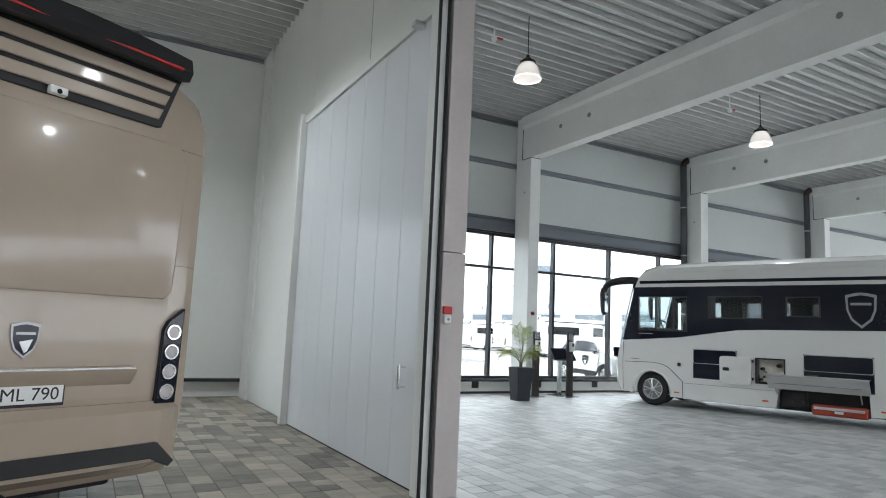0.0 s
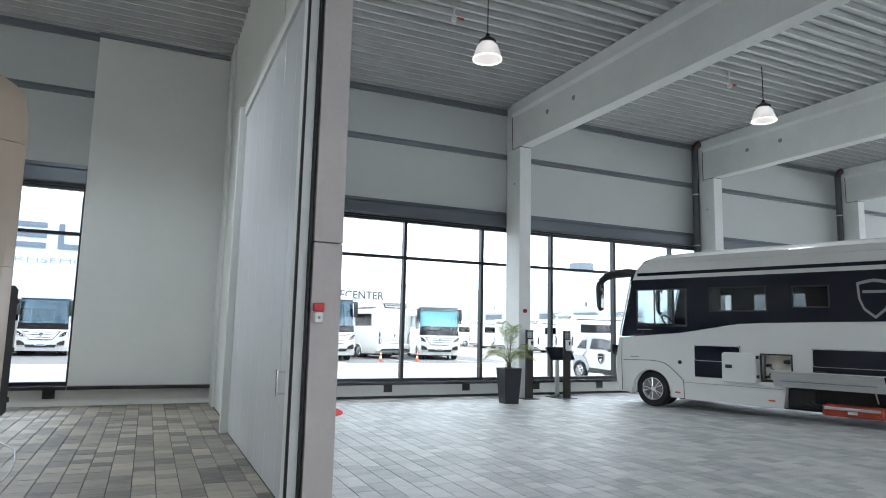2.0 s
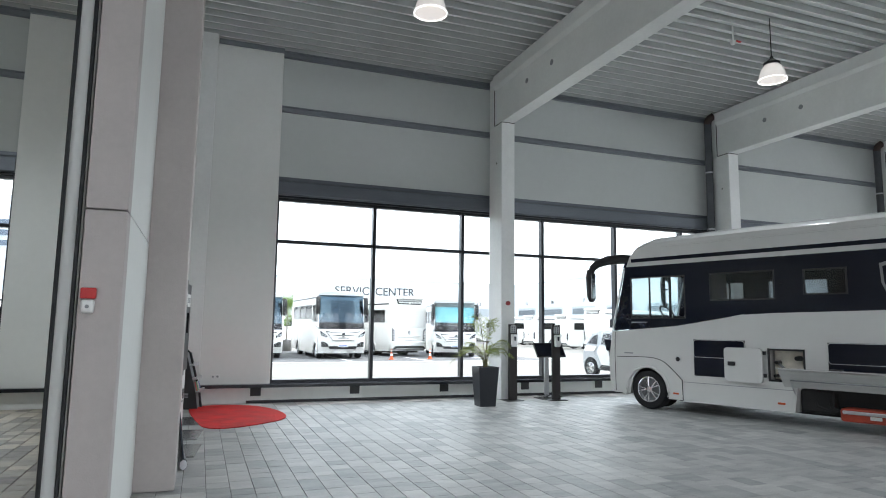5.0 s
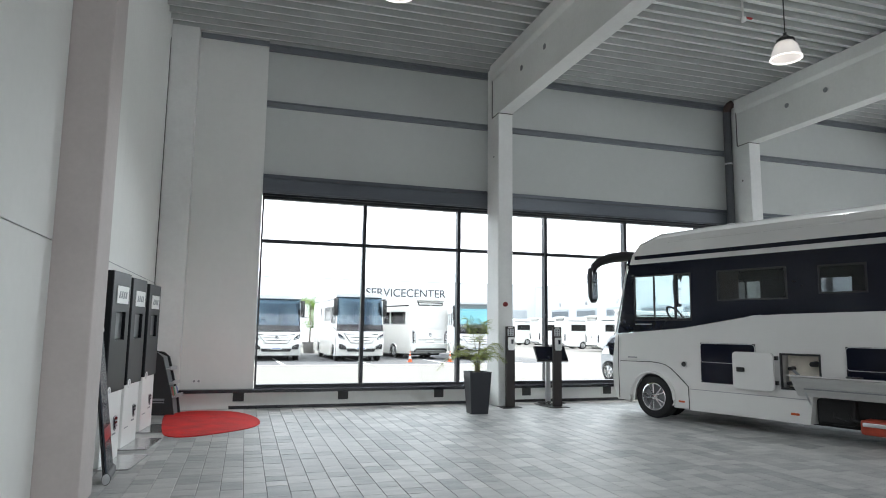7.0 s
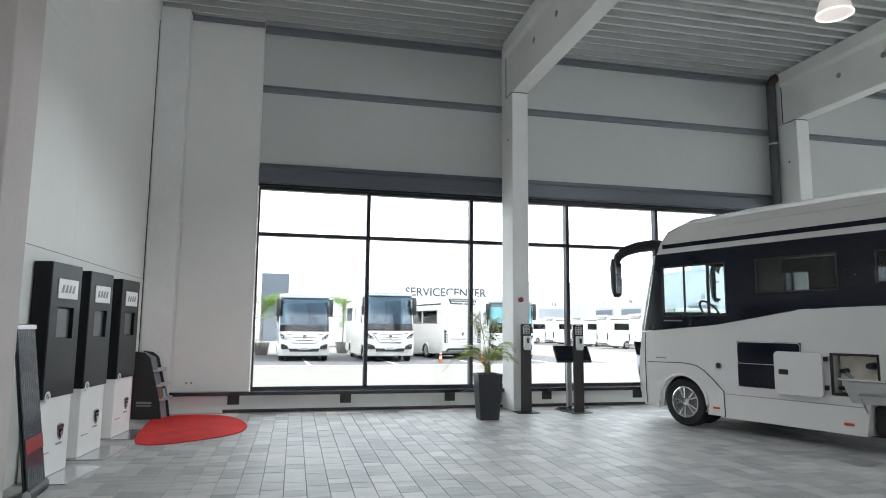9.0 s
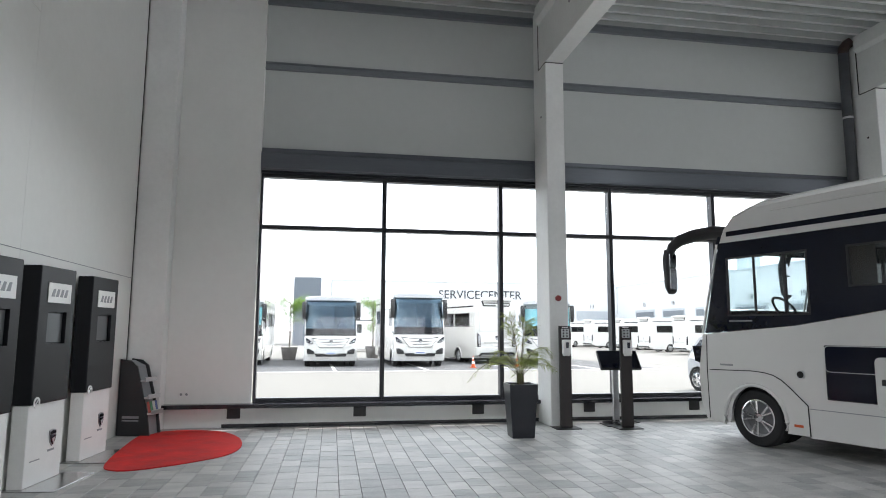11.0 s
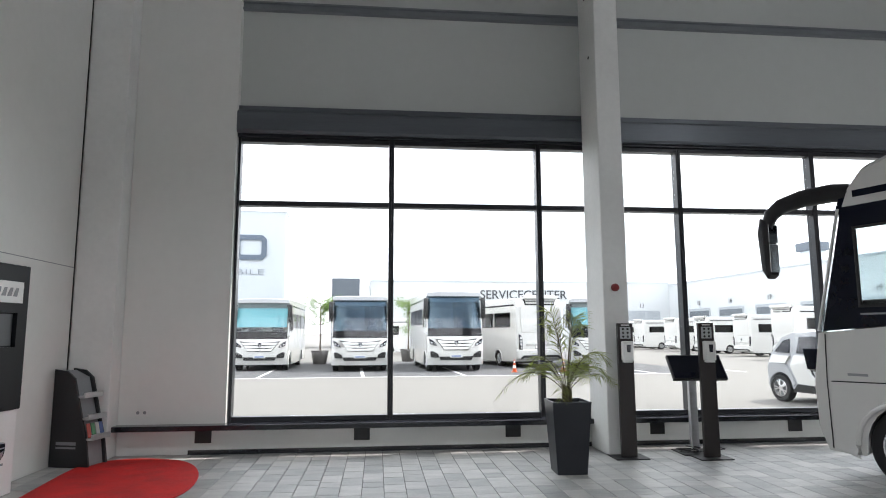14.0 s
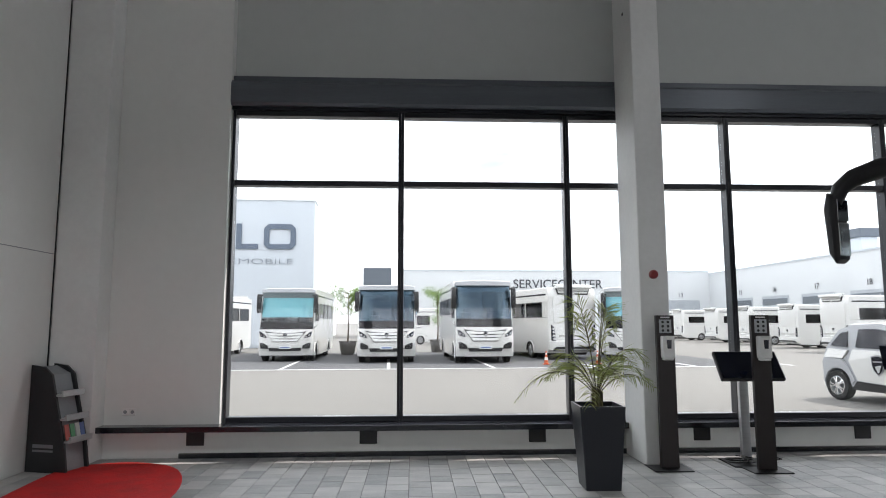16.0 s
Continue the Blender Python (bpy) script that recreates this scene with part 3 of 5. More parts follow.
    if blind:
        part("sun_blind", loft(bmesh.new(), [(0.34, 1.9), (0.555, 2.74), (0.57, 2.74), (0.355, 1.9)], [x * 0.93 for x in XS], warp), blind, v, "turquoise insulating screen behind the windscreen")
    for x in (-0.55, 0.55):
        bm = bmesh.new()
        box(bm, x - 0.24, x + 0.24, -1.66, -1.5, 1.4, 1.96, bevel=0.05)
        box(bm, x - 0.13, x + 0.13, -1.64, -1.53, 1.965, 2.14, bevel=0.04)
        part("seat", bm, mat("dark_seat_cloth", (0.05, 0.05, 0.055), 0.85, vary=0.2, scale=8), v)
    part("partition", box(bmesh.new(), -1.1, -0.2, -2.05, -2.0, 1.62, 2.75), mat("wood_laminate", (0.32, 0.24, 0.17), 0.35, vary=0.2, scale=2, stretch=(6, 6, 0.4)), v)
    for sx in (-1, 1) if front and tall else ():
        # short brackets with upright mirror heads at the cab corners
        arm = part("mirror_bracket", box(bmesh.new(), sx * 1.06, sx * 1.2, -0.5, -0.36, 2.82, 2.9, bevel=0.02), BLACK_PLASTIC, v)
        part("mirror_housing", prism(bmesh.new(), [(-0.46, 2.12), (-0.34, 2.08), (-0.27, 2.3), (-0.28, 2.8), (-0.36, 2.91), (-0.47, 2.88)], "x", sx * 1.13, sx * 1.32, bevel=0.04, seg=3), BLACK_PLASTIC, arm, "upright black mirror head", smooth=True)
        part("mirror_glass", box(bmesh.new(), sx * 1.16, sx * 1.29, -0.477, -0.469, 2.2, 2.82, bevel=0.003), CHROME, arm)
    for sx in (-1, 1) if front and not tall else ():
        bm = bmesh.new()
        sweep(bm, [(sx * 1.02, -0.66, 2.89), (sx * 1.10, -0.36, 2.94), (sx * 1.20, -0.10, 2.92), (sx * 1.30, 0.08, 2.86), (sx * 1.365, 0.165, 2.77), (sx * 1.385, 0.20, 2.66), (sx * 1.39, 0.21, 2.5)], [0.12, 0.125, 0.12, 0.11, 0.095, 0.08, 0.06], flat=0.8)
        arm = part("mirror_arm", bm, BLACK_PLASTIC, v, "long black bus mirror arm", smooth=True)
        bm = prism(bmesh.new(), [(0.15, 2.10), (0.20, 2.06), (0.26, 2.16), (0.29, 2.58), (0.25, 2.74), (0.16, 2.72)], "x", sx * 1.29, sx * 1.47, bevel=0.04, seg=3)
        part("mirror_housing", bm, BLACK_PLASTIC, arm, smooth=True)
        part("mirror_glass", box(bmesh.new(), sx * 1.31, sx * 1.45, 0.141, 0.149, 2.46, 2.66, bevel=0.003), CHROME, arm)
        part("mirror_glass", box(bmesh.new(), sx * 1.31, sx * 1.45, 0.141, 0.149, 2.13, 2.44, bevel=0.003), CHROME, arm)
    if not near_rear:
        for sx in (-1, 1):
            arc = [(-0.92 - 0.455 * math.cos(t), 0.36 + 0.455 * math.sin(t)) for t in np.linspace(-0.28, math.pi + 0.28, 15)]
            rim = [(-1.645, 0.235), (-1.635, 0.60), (-1.54, 0.69), (-1.42, 0.80), (-1.31, 0.89), (-1.2, 0.945), (-1.08, 0.972), (-0.9, 0.985), (-0.36 + nose * 0.7, 0.97), (-0.33 + nose * 0.7, 0.7), (-0.36 + nose * 0.7, 0.3)]
            bm = prism(bmesh.new(), rim + arc[::-1], "x", sx * (W2 - 0.01), sx * (W2 + 0.010), bevel=0.006, seg=2)
            part("front_wing", bm, paint, v)
            part("panel_joint", sweep(bmesh.new(), [(sx * (W2 + 0.004), a - 0.003, b + 0.003) for a, b in rim[:9]], [0.0075] * 9, seg=6), DARK, v)
            part("panel_joint", sweep(bmesh.new(), [(sx * (W2 + 0.002), -0.345 + nose * 0.8, 1.46), (sx * (W2 + 0.004), -0.33 + nose * 0.8, 0.97), (sx * (W2 + 0.004), -0.345 + nose * 0.8, 0.3)], [0.006] * 3, seg=6), DARK, v)
    if hero:
        for sx in (-1, 1):
            trim = [warp(sx * W2 * 0.985, 0.20 - nose + k * 0.33, 1.49 + k * 1.26) for k in (0, 0.25, 0.5, 0.75, 1)]
            part("pillar_trim", sweep(bmesh.new(), trim, [0.017] * 5, seg=8), WHITE_PLASTIC, v, "bright strip along the windscreen edge", smooth=True)
    # underbody and wheels
    part("chassis", box(bmesh.new(), -0.92, 0.92, -L + 0.5, -1.4, 0.19, 0.88, bevel=0.03), DARK, v)
    for s in (0.92, axle):
        for sx in (-1, 1):
            wheel(v, sx * (W2 - 0.16), -s, side=sx)
            bm = bmesh.new()
            pts = [(sx * (W2 + 0.01), -s + 0.445 * math.cos(t), 0.36 + 0.445 * math.sin(t)) for t in np.linspace(-0.2, math.pi + 0.2, 17)]
            sweep(bm, pts, [0.026] * 17, seg=8)
            part("arch_lip", bm, paint, v, smooth=True)
            ring = [(-s + k * math.cos(t), 0.36 + k * math.sin(t)) for k, q in ((0.428, 1), (0.418, -1)) for t in np.linspace(0, math.pi, 13)[::q]]
            part("arch_liner", prism(bmesh.new(), ring, "x", sx * (W2 - 0.015), sx * (W2 - 0.55)), DARK, v)
            part("arch_back", rod(bmesh.new(), (sx * (W2 - 0.5), -s, 0.4), (sx * (W2 - 0.52), -s, 0.4), 0.385, seg=24), DARK, v)
    if front:
        part("grille_back", prism(bmesh.new(), [(-0.5, 0.84), (0.5, 0.84), (0.86, 1.30), (0.5, 1.24), (0, 1.22), (-0.5, 1.24), (-0.86, 1.30)], "y", -0.2, 0.03), DARK, v)
        for i in range(3):
            z, w = 0.87 + 0.125 * i, 0.5 + 0.1 * i
            part("grille_bar", prism(bmesh.new(), [(-w, z), (w, z), (w + 0.09, z + 0.115), (w + 0.06, z + 0.115), (w * 0.5, z + 0.085), (-w * 0.5, z + 0.085), (-w - 0.06, z + 0.115), (-w - 0.09, z + 0.115)], "y", -0.01, 0.055, bevel=0.008, seg=1), WHITE_PLASTIC, v, "bright grille bar")
        shield(v, pose(0, 0.06, 1.12, 0, 0, 180), 0.17, 0.23)
        for sx in (-1, 1):
            bm = bmesh.new()
            prism(bm, [(sx * 0.80, 1.00), (sx * 1.07, 1.08), (sx * 1.12, 1.30), (sx * 1.0, 1.24), (sx * 0.82, 1.10)], "y", -0.25 + nose, -0.035 + nose * 0.75)
            hl = part("headlight", bm, BLACK_GLOSS, v, "dark slanted headlight")
            for q in ((0.89, 1.08), (1.02, 1.14)):
                part("lens", rod(bmesh.new(), (sx * q[0], -0.05 + nose * 0.75, q[1]), (sx * q[0], -0.03 + nose * 0.75, q[1]), 0.04, seg=14), CHROME, hl)
            bm = prism(bmesh.new(), [(sx * 0.72, 0.56), (sx * 1.04, 0.57), (sx * 1.07, 0.80), (sx * 0.96, 0.81), (sx * 0.74, 0.70)], "y", -0.25, -0.0 if tall else -0.015)
            part("fog_light", bm, BLACK_PLASTIC, v)
        part("bumper_grille", prism(bmesh.new(), [(-0.66, 0.46), (0.66, 0.46), (0.7, 0.60), (-0.7, 0.60)], "y", -0.1, 0.02), BLACK_PLASTIC, v)
        plate = part("number_plate", box(bmesh.new(), -0.26, 0.26, 0.018, 0.028, 0.56, 0.67, bevel=0.003), WHITE_PLASTIC, v)
        part("plate_bars", box(bmesh.new(), -0.2, 0.2, 0.0285, 0.03, 0.59, 0.64), mat("plate_blue", (0.12, 0.2, 0.45), 0.5), plate)
        for sx in (-1, 1):
            part("wiper", rod(bmesh.new(), (sx * 0.15, -0.10, 1.49), (sx * 0.75, -0.15, 1.62), 0.012, seg=6), BLACK_PLASTIC, v)
        part("visor", loft(bmesh.new(), [(0.42 - nose * 0.6, 2.70), (0.5 - nose * 0.6, 2.68), (0.62 - nose * 0.6, 2.92), (0.53 - nose * 0.6, 2.95)] if not tall else [(0.46, 2.985), (0.545, 2.97), (0.548, 3.15), (0.48, 3.15)], [x * 0.985 for x in XS], warp), VISOR if tall else BLACK_GLOSS, v)
        if tall:
            part("screen_border", loft(bmesh.new(), [(0.184, 1.385), (0.262, 1.70), (0.268, 1.70), (0.192, 1.385)], [x * 0.97 for x in XS], warp), mat("matt_screen_print", (0.01, 0.01, 0.012), 0.6, spec=0.08), v)
    # rear
    yr = -L
    part("spoiler", loft(bmesh.new(), [(L - 0.12, 3.30), (L + 0.06, 3.25), (L + 0.10, 3.31), (L + 0.07, 3.42), (L - 0.2, 3.46)], [x * 0.74 for x in XS], lambda x, s, z: (x, -s - 0.16 * (1 - (x / W2) ** 2) * (1 if s > L else 0.3), z - (0.12 if tall else 0))), paint if tall else BLACK_PLASTIC, v, "" if tall else "black roof edge spoiler", smooth=True)
    if not tall:
        part("spoiler_lamp", box(bmesh.new(), -0.75, 0.75, yr - 0.235, yr - 0.2, 3.285, 3.30), RED, v)
    bm = prism(bmesh.new(), [(-0.72, 2.87), (0.72, 2.87), (0.75, 2.88), (0.88, 3.29), (-0.88, 3.29), (-0.75, 2.88)], "y", yr - 0.012, yr + 0.06, bevel=0.01)
    grill = part("rear_grille", bm, BLACK_PLASTIC, v, "black framed rear air grille")
    for i in range(3):
        z = 2.925 + 0.118 * i
        k = 0.71 + 0.04 * i
        part("slat", prism(bmesh.new(), [(-k, z), (k, z), (k + 0.035, z + 0.088), (-k - 0.035, z + 0.088)], "y", yr - 0.034, yr - 0.0125, bevel=0.012, seg=2), paint, grill)
    cam_body = part("rear_camera", box(bmesh.new(), -0.055, 0.055, yr - 0.07, yr - 0.0125, 2.87, 2.925, bevel=0.01), WHITE_PLASTIC, v, "small white reversing camera")
    part("lens", rod(bmesh.new(), (0, yr - 0.074, 2.89), (0, yr - 0.069, 2.89), 0.016), BLACK_GLOSS, cam_body)
    part("rear_panel", prism(bmesh.new(), [(-0.9, 1.60), (0.9, 1.60), (0.96, 1.66), (1.0, 2.62), (0.92, 2.78), (-0.92, 2.78), (-1.0, 2.62), (-0.96, 1.66)], "y", yr - 0.014, yr + 0.03, bevel=0.012, seg=3), paint, v, smooth=True)
    part("plate_ridge", prism(bmesh.new(), [(yr - 0.075, 1.10), (yr - 0.07, 1.075), (yr - 0.0, 0.99), (yr + 0.04, 1.13)], "x", -0.72, 0.72, bevel=0.008), paint, v, smooth=True)
    part("ridge_chrome", box(bmesh.new(), -0.7, 0.7, yr - 0.078, yr - 0.064, 1.101, 1.113), CHROME, v)
    bm = loft(bmesh.new(), [(L - 0.1, 0.36), (L + 0.09, 0.44), (L + 0.10, 0.80), (L + 0.03, 0.86), (L - 0.1, 0.86)], XS, lambda x, s, z: (x * 0.985, -s + 0.16 * (abs(x) / W2) ** 8, z - 0.0 + 0.0))
    part("rear_bumper", bm, paint, v)
    part("bumper_insert", prism(bmesh.new(), [(-0.86, 0.47), (0.86, 0.47), (1.0, 0.40), (1.04, 0.44), (0.9, 0.58), (-0.9, 0.58), (-1.04, 0.44), (-1.0, 0.40)], "y", yr - 0.115, yr - 0.03, bevel=0.006), BLACK_PLASTIC, v, "black bumper insert")
    plate = part("number_plate", box(bmesh.new(), -0.26, 0.26, yr - 0.022, yr - 0.002, 0.895, 1.005, bevel=0.003), WHITE_PLASTIC, v, "white number plate in a black holder")
    part("plate_holder", box(bmesh.new(), -0.272, 0.272, yr - 0.0155, yr - 0.001, 0.875, 1.0, bevel=0.003), BLACK_PLASTIC, plate)
    if near_rear:
        words("plate_text", "ML 790", 0.112, BLACK_PLASTIC, pose(0.065, yr - 0.0225, 0.95, 90, 0, 0), plate, depth=0.0008)
        part("plate_seal", rod(bmesh.new(), (-0.155, yr - 0.0235, 0.95), (-0.155, yr - 0.022, 0.95), 0.017, seg=20), GREY_PLASTIC, plate)
        part("plate_band", box(bmesh.new(), -0.258, -0.215, yr - 0.0232, yr - 0.0222, 0.898, 1.002), mat("plate_blue", (0.12, 0.2, 0.45), 0.5), plate)
    shield(v, pose(0, yr - 0.002, 1.29, 0, 0, 0), 0.17, 0.23)
    for sx in (-1, 1):
        bm = prism(bmesh.new(), [(sx * 0.90, 0.84), (sx * 1.06, 0.84), (sx * 1.08, 1.54), (sx * 0.95, 1.44), (sx * 0.92, 1.38)], "y", yr - 0.028, yr + 0.1, bevel=0.008)
        cl = part("rear_light", bm, BLACK_GLOSS, v, "black rear light panel with four round lamps")
        for i in range(4):
            z = 0.925 + 0.145 * i
            x = sx * (0.978 + 0.006 * i)
            bm = lathe(bmesh.new(), [(0.0, -0.004), (0.04, -0.006), (0.046, -0.012), (0.056, -0.012), (0.058, 0.0)], (x, yr - 0.030, z), "y", seg=24)
            part("lamp_ring", bm, CHROME, cl, smooth=True)
            part("lens", rod(bmesh.new(), (x, yr - 0.036, z), (x, yr - 0.030, z), 0.045, seg=20), mat("clear_lens", (0.55, 0.52, 0.5), 0.15, vary=0.15, scale=20), cl)
    part("tow_bar", rod(bmesh.new(), (0, yr + 0.3, 0.33), (0, yr - 0.06, 0.31), 0.035, 0.03), DARK, v)
    return v, body


U = Vector((0.3265, -0.9452, 0)).normalized()
side_pt = Vector((6.442, -2.065, 0))
left = Vector((-0.9452, -0.3265, 0)).normalized()
origin = side_pt - left * W2 * 1.008
hero_pose = Matrix.Translation(origin) @ Matrix.Rotation(math.atan2(-U.x, -U.y) * -1, 4, "Z") @ Matrix.Diagonal((1.008, 1.008, 0.997, 1))
hero, hull = motorhome("motorhome", "white motorhome with black window band and open side hatches", hero_pose, hero=True)
carve(hull, (-W2 - 0.1, -W2 + 0.3, -2.81, -1.88, 0.70, 1.35), (-W2 - 0.1, -W2 + 0.45, -3.75, -3.17, 0.69, 1.23), (-W2 - 0.1, -W2 + 0.3, -5.27, -4.08, 0.66, 1.35))
BEIGE = mat("locker_lining", (0.78, 0.72, 0.62), 0.7, vary=0.22, scale=6)
x0 = -W2


def rounded(a, b, z0, z1, r):
    """A rounded rectangle on the side, from s = a to b and z0 to z1."""
    pts = []
    for cy, cz, t0 in ((-a - r, z1 - r, 0), (-b + r, z1 - r, 90), (-b + r, z0 + r, 180), (-a - r, z0 + r, 270)):
        pts += [(cy + r * math.cos(radians(t0 + k)), cz + r * math.sin(radians(t0 + k))) for k in (0, 30, 60, 90)]
    return pts


def hatch_frame(a, b, z0, z1, t=0.03):
    bm = bmesh.new()
    for q in ((a, b, z0, z0 + t), (a, b, z1 - t, z1), (a, a + t, z0 + t, z1 - t), (b - t, b, z0 + t, z1 - t)):
        box(bm, x0 - 0.008, x0 + 0.03, -q[1], -q[0], q[2], q[3], bevel=0.006, seg=1)
    return part("hatch_frame", bm, BLACK_PLASTIC, hero)


for a, b, zm in ((1.88, 2.81, 1.03), (4.08, 5.27, 1.02)):
    f = hatch_frame(a, b, 0.70 if a < 3 else 0.66, 1.35)
    part("locker_lining", box(bmesh.new(), x0 + 0.05, x0 + 0.08, -b + 0.03, -a - 0.03, 0.73, 1.32), DARK, f)
    part("locker_lid", prism(bmesh.new(), rounded(a + 0.012, b - 0.012, 0.712 if a < 3 else 0.672, zm - 0.006, 0.045), "x", x0 - 0.014, x0 + 0.0), BLACK_GLOSS, f)
    part("locker_shelf", box(bmesh.new(), x0 - 0.004, x0 + 0.05, -b + 0.03, -a - 0.03, zm - 0.02, zm + 0.02), BLACK_PLASTIC, f)
    part("lid_rim", prism(bmesh.new(), rounded(a + 0.004, b - 0.004, zm, 1.346, 0.05), "x", x0 - 0.012, x0 + 0.02), SILVER, f)
    part("locker_lid", prism(bmesh.new(), rounded(a + 0.014, b - 0.014, zm + 0.009, 1.337, 0.045), "x", x0 - 0.018, x0 - 0.0125), BLACK_GLOSS, f)
f = hatch_frame(3.17, 3.75, 0.69, 1.23)
part("locker_lining", box(bmesh.new(), x0 + 0.20, x0 + 0.23, -3.72, -3.2, 0.72, 1.2), BEIGE, f, "grubby beige locker lining")
for s, z, r in ((3.28, 1.0, 0.035), (3.33, 0.84, 0.03), (3.6, 1.08, 0.045), (3.25, 0.78, 0.03)):
    part("coupling", rod(bmesh.new(), (x0 + 0.199, -s, z), (x0 + 0.06, -s, z), r, r * 0.8), BLACK_PLASTIC, f)
part("hose", sweep(bmesh.new(), [(x0 + 0.14, -3.28, 0.99), (x0 + 0.1, -3.4, 0.9), (x0 + 0.11, -3.52, 0.80), (x0 + 0.16, -3.62, 0.75)], [0.02] * 4), GREY_PLASTIC, f, smooth=True)
door = part("hatch_door", prism(bmesh.new(), rounded(2.48, 3.12, 0.65, 1.23, 0.06), "x", x0 - 0.10, x0 - 0.055, bevel=0.008), WHITE_GEL, hero, "white locker door folded open flat against the side")
part("latch", box(bmesh.new(), x0 - 0.118, x0 - 0.1, -2.68, -2.55, 0.92, 0.99, bevel=0.012), BLACK_PLASTIC, door)
for z in (0.75, 1.12):
    part("hinge", box(bmesh.new(), x0 - 0.056, x0 - 0.002, -3.15, -3.1, z, z + 0.06), BLACK_PLASTIC, door)
bm = bmesh.new()
prism(bm, [(x0 - 0.07, 0.64), (x0 - 0.10, 0.63), (x0 - 0.31, 0.90), (x0 - 0.28, 0.915)], "y", -5.22, -3.45, bevel=0.006)
flap = part("open_flap", bm, mat("anodised_flap", (0.60, 0.60, 0.585), 0.35, metal=0.2, vary=0.08, scale=3, stretch=(1, 0.3, 4)), hero, "aluminium side flap swung up and out")
part("flap_lip", box(bmesh.new(), x0 - 0.345, x0 - 0.24, -5.24, -3.43, 0.917, 0.935, bevel=0.004), WHITE_GEL, flap)
part("flap_rib", box(bmesh.new(), x0 - 0.235, x0 - 0.175, -5.1, -3.6, 0.735, 0.752, bevel=0.004), GREY_PLASTIC, flap)
part("flap_latch", box(bmesh.new(), x0 - 0.36, x0 - 0.26, -4.38, -4.2, 0.936, 0.955, bevel=0.006), BLACK_PLASTIC, flap)
for s in (3.58, 5.05):
    part("gas_strut", rod(bmesh.new(), (x0 + 0.05, -s, 0.45), (x0 - 0.15, -s, 0.70), 0.012), SILVER, flap)
drawer = part("drawer", box(bmesh.new(), x0 - 0.02, x0 + 0.5, -5.15, -4.2, 0.17, 0.37, bevel=0.04), mat("drawer_red", (0.42, 0.055, 0.025), 0.5, vary=0.25, scale=4), hero, "orange-red pull-out unit under the floor")
part("drawer_rail", box(bmesh.new(), x0 - 0.06, x0 - 0.021, -5.1, -4.25, 0.29, 0.34, bevel=0.008), SILVER, drawer)
part("drawer_label", box(bmesh.new(), x0 - 0.024, x0 - 0.0205, -4.75, -4.6, 0.23, 0.28), WHITE_PLASTIC, drawer)
for s in (3.75, 3.95):
    part("cable", sweep(bmesh.new(), [(x0 + 0.25, -s, 0.6), (x0 + 0.1, -s - 0.1, 0.35), (x0 + 0.15, -s - 0.35, 0.26), (x0 + 0.2, -s - 0.5, 0.35)], [0.02] * 4), DARK, hero, smooth=True)
part("tank", box(bmesh.new(), x0 + 0.12, x0 + 0.5, -4.1, -3.6, 0.24, 0.6, bevel=0.04), DARK, hero)
part("side_skirt", prism(bmesh.new(), [(-1.66, 0.575), (-3.55, 0.575), (-3.55, 0.565), (-1.66, 0.565)], "x", x0 - 0.004, x0 - 0.0005), GREY_PLASTIC, hero)
for s in (1.5, 3.35, 5.4):
    part("marker_lamp", box(bmesh.new(), x0 - 0.014, x0 + 0.0, -s - 0.07, -s + 0.05, 0.33, 0.365, bevel=0.006), ORANGE, hero, "amber side marker")
part("fuel_cap", rod(bmesh.new(), (x0 - 0.012, -1.57, 0.98), (x0, -1.57, 0.98), 0.055, seg=20), SILVER, hero)
part("fuel_lid", rod(bmesh.new(), (x0 - 0.016, -1.57, 0.98), (x0 - 0.0125, -1.57, 0.98), 0.042, seg=20), DARK, hero)
shield(hero, pose(x0 - 0.004, -5.1, 2.25, 0, 0, -90), 0.52, 0.70, plain=True)
part("name_bars", box(bmesh.new(), x0 - 0.006, x0 - 0.0035, -0.95, -0.60, 1.647, 1.665), GREY_PLASTIC, hero)
part("name_bars", box(bmesh.new(), x0 - 0.004, x0 - 0.0005, -0.62, -0.42, 1.04, 1.065), GREY_PLASTIC, hero)

turn = 26.8
rear_mid = Vector((-5.304, -8.901, 0))
ahead = Vector((-math.sin(radians(turn)), math.cos(radians(turn)), 0))
cream, _ = motorhome("motorhome", "cream motorhome with a black locker door open on its side", Matrix.Translation(rear_mid + ahead * 7.2) @ Matrix.Rotation(radians(turn), 4, "Z") @ Matrix.Diagonal((1.04, 1, 1.03, 1)), length=7.2, paint=CREAM_GEL, axle=5.2, near_rear=True, front=False)

door = part("locker_door", prism(bmesh.new(), [(W2 + 0.012, 0.76), (1.405, 0.74), (1.43, 0.77), (1.43, 1.73), (1.405, 1.765), (W2 + 0.012, 1.76)], "y", -6.47, -6.43, bevel=0.008), BLACK_PLASTIC, cream, "black locker door standing open")
for z in (0.86, 1.25, 1.64):
    part("catch", rod(bmesh.new(), (1.43, -6.45, z - 0.02), (1.43, -6.45, z + 0.02), 0.017, seg=10), RUBBER, door)
lead = thing("power_cable", "thin white cable lying in a loop on the pavers", "cable")
